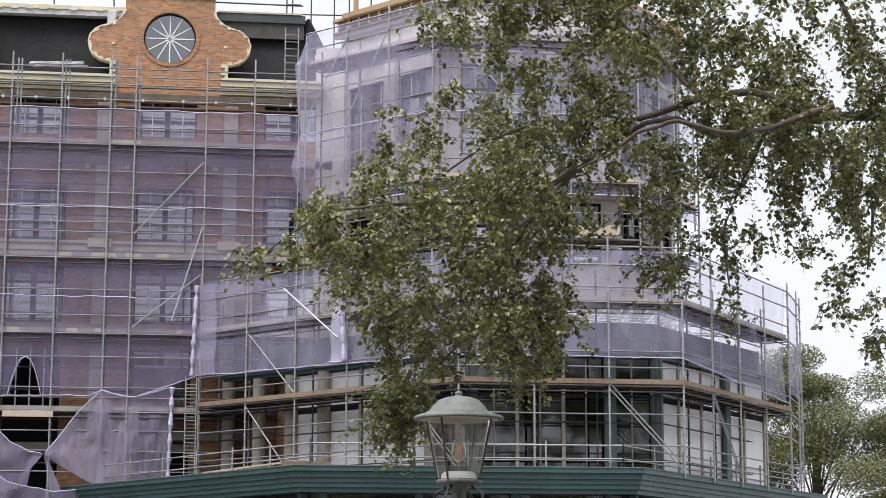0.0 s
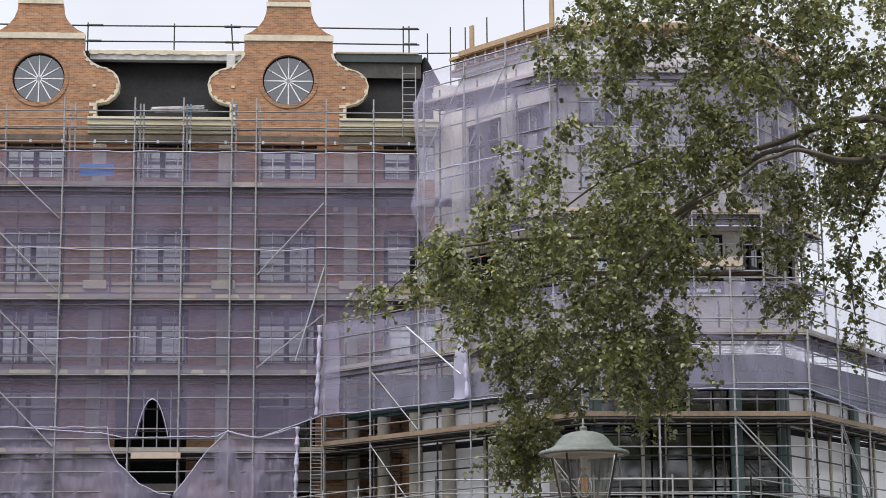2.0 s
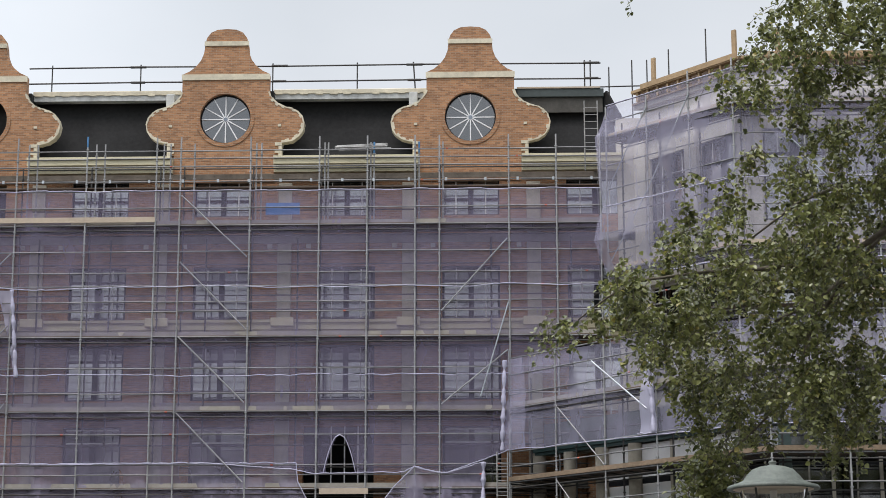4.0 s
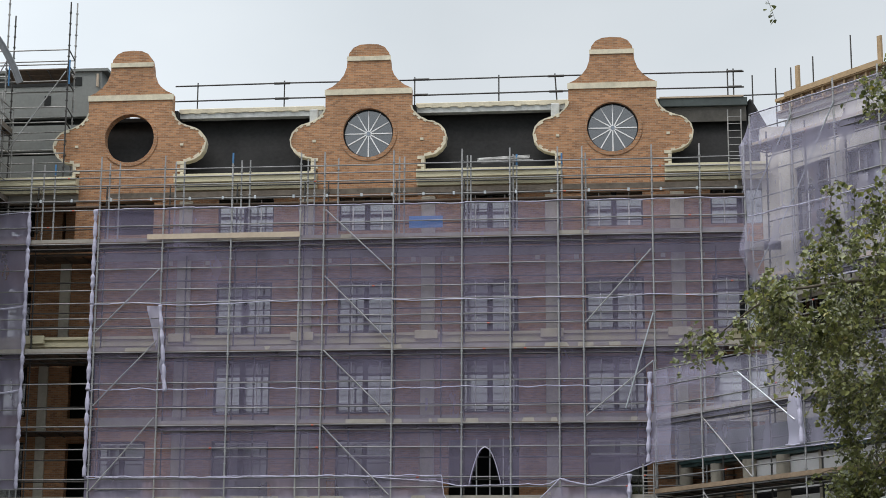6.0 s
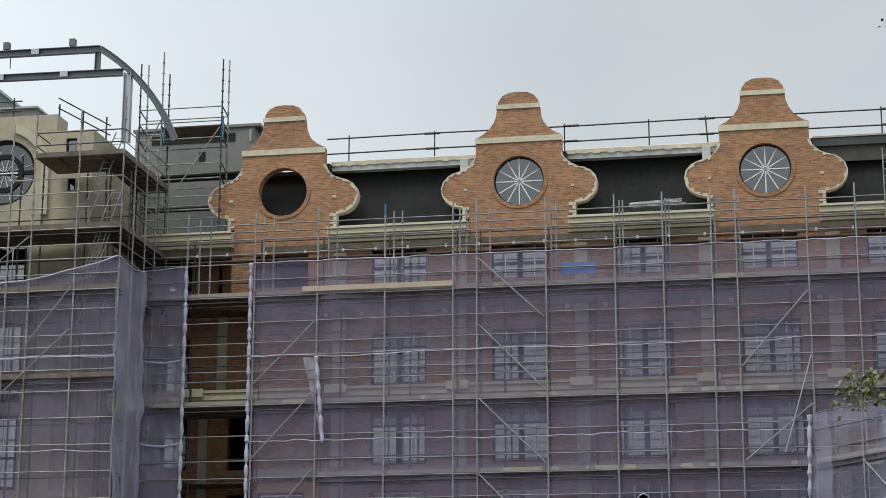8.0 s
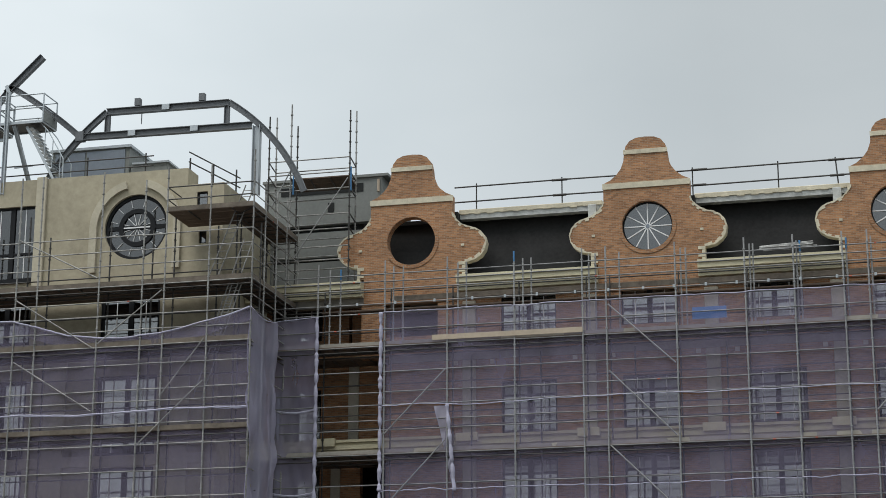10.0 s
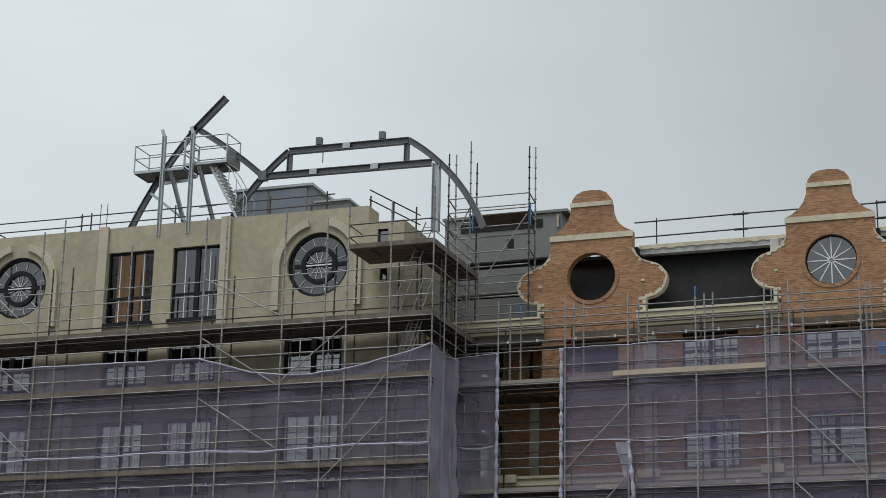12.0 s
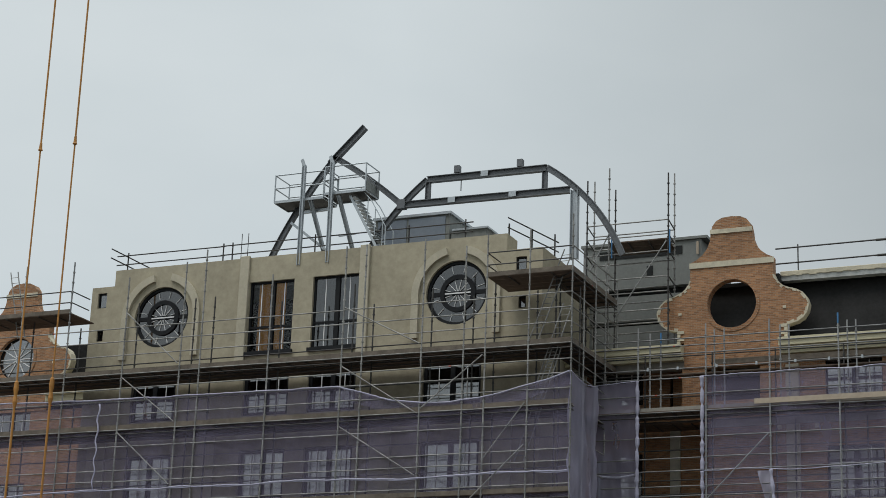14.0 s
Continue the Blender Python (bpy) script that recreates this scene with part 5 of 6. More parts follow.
part("core", b, DARK, pavilion, "near-black block standing in for the unlit inside")
roof_poly = [(5.6, 79.3), (9.5, 74.6), (16.5, 74.6), (20.4, 79.3)]
part("link_wall", one_box(4.9, 6.6, 79.9, 80.7, 10.0, 24.6), PALE, pavilion)
part("roof_slab", column_of(bmesh.new(), roof_poly, 24.755, 24.95), CONCRETE, pavilion)

# timber roof-edge formwork
form = thing("timber_formwork", (13, 77, 24.95), "pale timber formwork with studs along the pavilion's roof edge", "formwork")
for p, q, n in run(roof_poly):
    m = side_frame(p, q)
    part("bottom_plate", moved(one_box(0, n, -0.1, 0.1, 24.95, 25.02), m), TIMBER_OLD, form)
    part("top_plate", moved(one_box(0, n, -0.14, 0.12, 25.45, 25.57), m), TIMBER_WARM, form)
    part("back_board", moved(one_box(0, n, 0.3, 0.34, 24.95, 25.55), m), DECK, form)
    k = 0.3
    while k < n:
        part("stud", moved(one_box(k - 0.05, k + 0.05, -0.08, 0.08, 25.054, 25.446), m), TIMBER_WARM, form)
        k += 0.6
    part("edge_board", moved(one_box(n * 0.1, n, -0.18, -0.145, 25.50, 25.72), m), TIMBER_WARM, form)
    for f in (0.2, 0.95):
        part("upright", moved(one_box(n * f, n * f + 0.2, -0.12, -0.02, 25.57, 26.7), m), TIMBER_WARM, form)
for x, y, z in ((8.4, 76.6, 27.0), (7.0, 78.0, 26.6), (12.0, 75.2, 27.4)):
    rod(form, "post", (x, y, 24.95), (x, y, z + 0.4), 0.03, STEEL_DARK)

# glazed lower storey on the podium
LOWER = [(1.6, 79.4), (9.9, 69.2), (16.6, 69.2), (22.9, 76.8)]
for i, (p, q, n) in enumerate(run(LOWER)):
    m = side_frame(p, q)
    k, step = 0, 1.65
    cnt = int(n / step)
    step = n / cnt
    for k in range(cnt + 1):
        part("column", moved(one_box(k * step - 0.06, k * step + 0.06, -0.05, 0.15, 5.9, 10.3), m), PILASTER if k % 3 else GREEN_GREY, pavilion)
        if i == 0 and k < 4:
            part("round_column", moved(lathe(bmesh.new(), [(0.27, 5.9), (0.27, 10.3)], k * step, -0.12, 16), m), PILASTER, pavilion, "pale round column", smooth=True)
        elif k % 3 == 0:
            part("column_casing", moved(bevelled(one_box(k * step - 0.22, k * step + 0.22, -0.25, -0.06, 5.9, 10.3)), m), GREEN_GREY if i else CONCRETE, pavilion)
    for k in range(cnt):
        a, b = k * step + 0.06, (k + 1) * step - 0.06
        white = (i == 2) or (i == 0 and 1 < k < cnt - 1)
        if i == 0 and k < 2:
            part("pane", moved(one_box(a, b, 0.75, 0.85, 5.9, 10.3), m), BRICK, pavilion, "brick infill")
        elif white:
            part("panel", moved(one_box(a + 0.03, b - 0.03, 0.02, 0.06, 6.0, 8.75), m), WHITE_PANEL, pavilion, "white panel")
            part("panel", moved(one_box(a + 0.03, b - 0.03, 0.02, 0.06, 9.0, 10.25), m), WHITE_PANEL, pavilion, "white panel")
            part("rail", moved(one_box(a, b, 0.0, 0.1, 8.78, 8.97), m), FRAME, pavilion)
        else:
            part("pane", moved(one_box(a, b, 0.04, 0.06, 5.9, 10.28), m), GLASS_DARK, pavilion, "dark glass pane")
            part("rail", moved(one_box(a, b, 0.0, 0.1, 8.85, 8.93), m), FRAME, pavilion)
            part("glazing_bar", moved(one_box((a + b) / 2 - 0.03, (a + b) / 2 + 0.03, 0.0, 0.035, 5.9, 10.28), m), CONCRETE, pavilion)
    part("green_fascia", moved(moulding(bmesh.new(), -0.15, n + 0.15, 0.1, ((0.35, 10.304, 10.42), (0.5, 10.424, 10.62))), m), GREEN, pavilion, "dark green fascia beam")
    part("terrace_parapet", moved(one_box(0, n, 0.12, 0.3, 10.624, 11.6), m), GREEN_DARK, pavilion)
part("terrace", column_of(bmesh.new(), inset(LOWER, 0.35), 10.3, 10.55), CONCRETE, pavilion)
part("lower_core", column_of(bmesh.new(), inset(LOWER, 2.6), 5.9, 10.298), DARK, pavilion, "near-black block standing in for the unlit inside")

# podium with the dark green eaves
podium = thing("podium", (11, 74, 0), "low podium with a dark green moulded eaves", "building")
EAVE = [(-5.6, 80.2), (3.42, 64.9), (15.1, 64.5), (26.6, 80.2)]
for i, (p, q, n) in enumerate(run(EAVE)):
    m = side_frame(p, q)
    for depth, a, b in ((0.0, 5.86, 6.02), (0.12, 5.66, 5.856), (0.2, 5.5, 5.656), (0.26, 5.34, 5.496), (0.36, 5.18, 5.336)):
        part("eaves_board", moved(one_box(depth * 0.5, n - depth * 0.5, depth, 0.9, a, b), m), GREEN, podium, "dark green moulded eaves board")
    part("eaves_cap", moved(one_box(-0.02, n + 0.02, -0.04, 0.9, 6.024, 6.06), m), GREEN_GREY, podium)
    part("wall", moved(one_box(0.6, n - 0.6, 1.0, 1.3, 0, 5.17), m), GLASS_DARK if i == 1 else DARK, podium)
    k = 1.0
    while k < n:
        part("post", moved(one_box(k - 0.12, k + 0.12, 0.72, 0.98, 0, 5.17), m), GREEN, podium)
        k += 3.2
part("roof", column_of(bmesh.new(), inset(EAVE, 0.5), 5.6, 5.9), ROOF, podium)
part("inside", column_of(bmesh.new(), inset(EAVE, 2.2), 0, 5.55), DARK, podium)


def spread(pts, step, like=None):
    """Points along an open line at about equal steps, corners kept; as many as on the line like."""
    out = [pts[0]]
    for (p, q, _), (_, _, n) in zip(run(pts), run(like or pts)):
        k = max(1, round(n / step))
        out += [(p[0] + (q[0] - p[0]) * i / k, p[1] + (q[1] - p[1]) * i / k) for i in range(1, k + 1)]
    return out


# scaffold on the podium roof
low_scaffold = thing("pavilion_scaffold", (12.5, 70, 5.9), "galvanised tube scaffold standing on the podium round the pavilion", "scaffold")
SL = [(0.3, 77.9), (9.2, 67.3), (17.2, 67.3), (23.9, 76.4)]
so = spread(SL, 2.75)
si = spread(inset(SL, 1.15), 2.75, SL)
scaffold(low_scaffold, so, si, 5.9, 14.2, [14.05, 13.4, 12.6, 12.05, 10.3, 9.75, 9.1, 8.1, 7.0, 6.45], [12.0, 10.9, 9.0, 7.9, 6.6], [(12.05, 0, len(so) - 1, True), (9.1, 0, len(so) - 1, False)], rough=0.3, toe=CONCRETE)
for a, b in zip(so, so[1:]):
    t = bmesh.new()
    d = (Vector(b) - Vector(a)).normalized()
    o = Vector((d.y, -d.x)) * 0.05
    bar(t, (a[0] + o.x, a[1] + o.y, 9.24), (b[0] + o.x, b[1] + o.y, 9.24), 0.05, 0.17)
    part("toe_board", t, TIMBER_OLD, low_scaffold, "yellowed timber toe board")
for k in (1, 4, 7, 9):
    if k + 1 < len(so):
        rod(low_scaffold, "brace", (*so[k], 9.0), (*so[k + 1], 6.1), 0.026, STEEL)
        rod(low_scaffold, "brace", (*so[k], 11.9 if k < 3 else 9.2), (*so[k + 1], 9.3 if k < 3 else 6.3), 0.026, STEEL)
rod(low_scaffold, "brace", (3.4, 73.8, 13.3), (5.3, 71.7, 11.2), 0.035, GALV)
# lattice girders under the terrace netting
for y, z in ((70.6, 11.95), (71.2, 11.7), (71.9, 12.25), (72.6, 12.0)):
    b = bmesh.new()
    x0, x1 = 12.4, 20.5
    tube(b, [(x0, y, z), (x1, y + 2, z)], 0.028)
    tube(b, [(x0, y, z + 0.55), (x1, y + 2, z + 0.55)], 0.028)
    nn = 16
    for k in range(nn):
        f0, f1 = k / nn, (k + 1) / nn
        za, zb = (z, z + 0.55) if k % 2 else (z + 0.55, z)
        tube(b, [(x0 + (x1 - x0) * f0, y + 2 * f0, za), (x0 + (x1 - x0) * f1, y + 2 * f1, zb)], 0.02)
    part("lattice_girder", b, GALV, low_scaffold)
# the return at the far corner
for x, y in ((24.9, 78.4), (25.6, 80.2)):
    standard(low_scaffold, x, y, 5.9, 14.2)
for z in (14.05, 13.4, 12.05, 10.3, 9.75, 9.1, 8.1, 7.0):
    rod(low_scaffold, "ledger", (23.9, 76.4, z), (25.6, 80.2, z))
lattice_ladder(low_scaffold, (0.0, 77.6, 6.0), (0.0, 77.6, 10.3))
edge_rail = thing("podium_guard_rail", (3, 72, 6.06), "low tube guard rail along the podium's edge", "guard rail")
for p, q, n in run(inset(EAVE, 1.0)):
    k = 0
    cnt = int(n / 2.4)
    for k in range(cnt + 1):
        x, y = p[0] + (q[0] - p[0]) * k / cnt, p[1] + (q[1] - p[1]) * k / cnt
        rod(edge_rail, "post", (x, y, 5.88), (x, y, 7.0), 0.032, STEEL_TOWER)
    for z in (6.85, 6.4):
        rod(edge_rail, "rail", (*p, z), (*q, z), 0.024, STEEL_TOWER)
planks = thing("plank_stack", (2.5, 71, 5.9), "stack of pale planks and tubes lying on the podium roof", "planks")
for k in range(5):
    part("plank", bar(bmesh.new(), (0.6, 73.2 + 0.12 * k, 6.05 + 0.12 * (k % 3)), (3.8, 69.0 + 0.12 * k, 6.2 + 0.14 * (k % 3)), 0.22, 0.06), TIMBER, planks)
part("block", one_box(3.2, 4.9, 69.0, 69.8, 5.9, 6.45), TIMBER_OLD, planks)

up_scaffold = thing("upper_pavilion_scaffold", (13, 74, 10.5), "galvanised tube scaffold round the pavilion's upper storeys", "scaffold")
SU = [(4.35, 77.9), (8.95, 72.95), (17.05, 72.95), (20.7, 77.9)]
uo, ui = spread(SU, 2.4), spread(inset(SU, 0.95), 2.4, SU)
scaffold(up_scaffold, uo, ui, 10.5, 24.6, [24.55, 23.85, 23.2, 22.0, 21.0, 20.3, 19.2, 18.4, 17.6, 16.4, 15.9, 15.35, 14.4, 13.4], [23.1, 20.2, 17.5, 15.3], [(23.15, 0, len(uo) - 1, True), (17.6, 0, len(uo) - 1, True), (15.35, 0, len(uo) - 1, False)], rough=0.6, toe=TIMBER)
for k, (za, zb) in ((0, (17.8, 20.6)), (1, (20.6, 24.0)), (3, (23.9, 21.2)), (4, (21.0, 18.4)), (0, (20.9, 24.0))):
    if k + 1 < len(uo):
        rod(up_scaffold, "brace", (uo[k][0], uo[k][1] - 0.08, za), (uo[k + 1][0], uo[k + 1][1] - 0.08, zb), 0.028, GALV)
part("plank", one_box(13.6, 16.2, 72.7, 72.95, 15.5, 15.85), TIMBER, up_scaffold)
for x, y in ((20.7, 77.9), (20.9, 79.3)):
    standard(up_scaffold, x, y, 17, 25.6)

def poly_z(pts, zs, d):
    o = inset(pts, -d)
    return [(x, y, z) for (x, y), z in zip(o, zs)]


SU_MID = [(3.72, 77.75), *SU[1:]]
# the upper net is tied in at four heights and bellies out between them at its free end
SU_HIGH, SU_TIE = [(3.82, 77.8), *SU[1:]], [(4.12, 77.8), *SU[1:]]
UP_NET = [(SU, (24.55, 24.6, 24.6, 24.4)), (SU_HIGH, (23.2,) * 4), (SU_TIE, (20.25,) * 4), (SU_MID, (18.85,) * 4), (SU, (17.2, 17.1, 17.1, 17.0))]
UP_LABELS = ["white debris netting along the pavilion's eaves", "white debris netting round the pavilion's top storey", "white debris netting under a bunched seam", "white debris netting ending in a slack hem"]
for k, label in enumerate(UP_LABELS):
    (p, za), (q, zb) = UP_NET[k], UP_NET[k + 1]
    netting("debris_net", poly_z(p, za, -0.06), poly_z(q, zb, -0.06), label, NET_WHITE, nu=170, nv=max(10, int(7 * (za[1] - zb[1]))), amp=0.15, folds=1.4,
            seams=(("top",), ("bottom",), (), ("bottom",))[k], seed=11)
netting("debris_net", poly_z(SL, (14.05, 13.9, 13.95, 14.2), -0.06), poly_z(SL, (10.4, 10.1, 10.1, 9.5), -0.06), "white debris netting round the terrace scaffold", NET_WHITE, nu=220, nv=30, amp=0.15, folds=1.2, seams=("bottom",), seed=13)
netting("loose_net_fold", [(0.12, 77.75, 13.95), (0.75, 77.0, 14.0)], [(0.0, 77.8, 10.35), (0.9, 76.85, 10.4)], "gathered end of the white terrace netting", NET_WHITE, nu=26, nv=40, amp=0.22, folds=1.5, seams=("left",), seed=33)
netting("debris_net", [(23.85, 76.4, 14.2), (25.5, 80.1, 14.2)], [(23.85, 76.4, 10.0), (25.5, 80.1, 10.0)], "white debris netting on the scaffold's return", NET_WHITE, nu=30, nv=30, amp=0.1, seams=(), seed=14)
netting("loose_net_fold", [(5.2, 71.7, 13.9), (5.35, 71.5, 13.9)], [(4.95, 72.0, 10.3), (5.5, 71.3, 10.25)], "thick loose fold of white netting", NET_FOLD, nu=26, nv=44, amp=0.34, folds=1.3, seams=("bottom", "right"), seed=31)

# ---- near tree: limbs reach in from a trunk out of view ----
def leaf_mesh(spots, size, rng, droop=0.6, far=False):
    """Many small rounded leaves with a short point, folded along the midrib."""
    verts, faces = [], []
    outline = ((0.14, 0.30, 0.5), (0.42, 0.46, 1.0), (0.74, 0.30, 0.7))
    for p in spots:
        s = size * (0.6 + 0.7 * rng.random())
        a = rng.random() * math.tau
        tip = Vector((math.cos(a), math.sin(a), -droop - 0.9 * rng.random())).normalized()
        side = tip.cross((rng.random() - 0.5, rng.random() - 0.5, rng.random() + 0.2)).normalized()
        up = side.cross(tip) * 0.16
        i = len(verts)
        p = Vector(p)
        if far:
            verts += [p, p + (tip * 0.5 + side * 0.42) * s, p + tip * s, p + (tip * 0.5 - side * 0.42) * s]
            faces.append((i, i + 1, i + 2, i + 3))
            continue
        verts.append(p)
        verts += [p + (tip * f + side * w + up * h) * s for f, w, h in outline]
        verts.append(p + tip * s * 1.05)
        verts += [p + (tip * f - side * w + up * h) * s for f, w, h in reversed(outline)]
        faces += [(i, i + 1, i + 2, i + 3, i + 4), (i, i + 4, i + 5, i + 6, i + 7)]
    me = bpy.data.meshes.new("leaves")
    me.from_pydata(verts, [], faces)
    me.update()
    return me


tree_rng = random.Random(11)
tree = thing("birch_tree", (7.6, 16.6, 0), "broad tree with drooping green leafy branches", "tree")


def limb(name, pts, r0, r1, depth):
    line = along([(x, depth + 0.25 * math.sin(i * 1.3), z) for i, (x, z) in enumerate(pts)], len(pts) * 4)
    line = [p + Vector((0.02 * noise.noise(p * 2.3), 0.03 * noise.noise(p * 1.9), 0.025 * noise.noise(p * 2.7 + Vector((4, 1, 2))))) for p in line]
    part(name, tube(bmesh.new(), line, r0, r1, 8), BARK, tree, smooth=True)


t = bmesh.new()
tube(t, [(7.6, 16.6, -0.1), (7.55, 16.6, 1.5), (7.4, 16.5, 3.5), (7.1, 16.3, 5.2), (6.9, 16.2, 7.0), (6.8, 16.2, 9.5)], 0.30, 0.10, 12)
part("trunk", t, BARK, tree, smooth=True)
limb("limb", [(7.1, 5.4), (6.61, 5.57), (5.94, 5.86), (5.29, 5.76), (4.79, 5.94), (4.39, 5.96), (3.99, 5.85), (3.49, 5.65), (2.81, 5.60), (2.47, 5.44), (2.13, 5.23)], 0.058, 0.008, 16.2)
limb("limb", [(5.29, 5.76), (4.78, 5.59), (4.38, 5.54), (3.99, 5.61), (3.69, 5.54), (3.39, 5.37), (3.19, 5.22), (2.90, 4.87), (2.61, 4.62), (2.20, 4.39)], 0.028, 0.012, 15.85)
limb("limb", [(5.17, 5.62), (4.75, 5.49), (4.47, 5.4), (4.09, 5.32), (3.77, 5.4), (3.53, 5.35), (3.34, 5.19), (3.04, 5.03)], 0.030, 0.010, 15.1)
limb("limb", [(3.19, 5.22), (2.80, 4.96), (1.65, 4.88), (1.18, 4.77), (0.90, 4.64), (0.63, 4.47)], 0.026, 0.006, 15.9)
limb("limb", [(2.90, 4.87), (2.61, 4.47), (2.46, 4.04), (2.13, 3.65), (1.76, 3.27)], 0.022, 0.006, 16.1)
limb("limb", [(6.9, 5.6), (5.93, 6.52), (5.64, 7.13), (5.35, 7.63)], 0.04, 0.015, 16.3)
limb("limb", [(4.39, 5.96), (4.00, 6.44), (3.51, 6.83), (2.91, 7.00)], 0.022, 0.008, 16.3)
limb("limb", [(3.41, 7.1), (2.9, 7.85), (2.0, 8.0), (1.3, 7.95), (1.05, 7.62)], 0.014, 0.004, 16.1)
limb("limb", [(6.9, 6.6), (6.20, 5.51), (5.87, 5.00), (5.70, 4.40)], 0.04, 0.008, 16.1)
limb("limb", [(4.99, 5.86), (4.75, 5.3), (4.5, 4.8), (4.45, 4.2)], 0.022, 0.006, 16.0)

# crown masses: across, height, half width, half height
LOW_MASSES = [(2.91, 3.78, 0.23, 0.4), (2.58, 3.91, 0.24, 0.33), (1.68, 3.26, 0.23, 0.36), (3.11, 4.07, 0.16, 0.24),
              (0.63, 4.38, 0.28, 0.12), (1.00, 4.58, 0.33, 0.19), (1.37, 4.68, 0.42, 0.36), (1.28, 4.11, 0.31, 0.26), (1.75, 5.03, 0.42, 0.33), (1.85, 4.36, 0.42, 0.42), (1.75, 3.74, 0.28, 0.28), (1.64, 3.13, 0.20, 0.31),
              (2.08, 3.79, 0.42, 0.33), (2.37, 4.71, 0.52, 0.52), (2.37, 3.94, 0.38, 0.33), (2.90, 5.06, 0.52, 0.52), (2.82, 3.76, 0.24, 0.38), (3.04, 4.53, 0.28, 0.28), (3.48, 5.2, 0.33, 0.26), (3.65, 4.93, 0.21, 0.21), (4.25, 5.02, 0.36, 0.33), (4.07, 4.58, 0.2, 0.28), (3.91, 4.3, 0.15, 0.21), (4.11, 4.14, 0.12, 0.18), (4.54, 4.64, 0.2, 0.33), (4.58, 4.22, 0.18, 0.24),
              (4.31, 5.47, 0.38, 0.28), (4.84, 5.52, 0.31, 0.26), (5.36, 5.31, 0.45, 0.31), (5.1, 4.8, 0.09, 0.4), (5.47, 4.93, 0.34, 0.31), (5.82, 4.82, 0.24, 0.45), (5.49, 4.44, 0.17, 0.31), (5.42, 4.02, 0.09, 0.21),
              (5.79, 4.05, 0.14, 0.4)]
HIGH_MASSES = [(2.61, 5.54, 0.33, 0.28), (1.91, 5.59, 0.40, 0.13), (2.86, 6.40, 0.38, 0.35), (2.13, 6.57, 0.28, 0.13), (3.40, 5.97, 0.47, 0.56), (3.85, 6.44, 0.56, 0.38), (4.59, 5.76, 0.52, 0.52), (4.50, 6.46, 0.56, 0.38),
               (5.26, 6.34, 0.61, 0.52), (5.33, 5.53, 0.52, 0.38), (2.62, 6.99, 0.52, 0.28), (3.41, 7.13, 0.56, 0.38), (4.27, 7.22, 0.56, 0.42), (5.13, 7.26, 0.61, 0.42), (5.95, 7.14, 0.56, 0.56), (6.11, 5.81, 0.47, 0.71),
               (1.02, 7.50, 0.05, 0.05), (1.12, 7.50, 0.04, 0.05)]
spots, twigs = [], bmesh.new()
for masses, dense, open_at in ((LOW_MASSES, 270.0, 3.4), (HIGH_MASSES, 290.0, 3.6)):
    for cx, cz, rx, rz in masses:
        count = max(2, int(dense * (0.55 if cx > open_at and (cz < 5.4 or cz > 6.2) else 1.0) * (1.35 if cz > 6.2 else 1.0) * math.pi * rx * rz))
        hubs = []
        for k in range(max(1, count // 8)):
            a, q = tree_rng.random() * math.tau, math.sqrt(tree_rng.random())
            hubs.append(Vector((cx + rx * q * math.cos(a), 16.1 + tree_rng.uniform(-1.1, 1.3) * min(1.0, rx * 2.5), cz + rz * q * math.sin(a) + 0.12)))
        for k in range(count):
            p = tree_rng.choice(hubs) + Vector((tree_rng.gauss(0, 0.05), tree_rng.gauss(0, 0.05), tree_rng.gauss(0, 0.05)))
            length = tree_rng.uniform(0.10, 0.27)
            way = Vector((tree_rng.uniform(-0.8, 0.6), tree_rng.uniform(-0.6, 0.6), tree_rng.uniform(-1.2, 0.1))).normalized()
            line = []
            for i in range(5):
                f = i / 4
                line.append(p + way * length * f + Vector((0, 0, -0.48 * f * f * length)))
            tube(twigs, line, 0.0035, 0.0015, 3)
            for i in range(int(5 + length * 50)):
                f = tree_rng.random() ** 0.8
                spots.append(p + way * length * f + Vector((0, 0, -0.48 * f * f * length)) + Vector((tree_rng.gauss(0, 0.022), tree_rng.gauss(0, 0.022), tree_rng.gauss(0, 0.022))))
tagged(part("twig_growth", twigs, BARK, tree), kind="stuff")
me = leaf_mesh(spots, 0.042, tree_rng, 0.3)
me.materials.append(LEAF)
crown = new("crown", me)
link_under(crown, tree)
tagged(crown, "dense small pointed green leaves", kind="stuff")


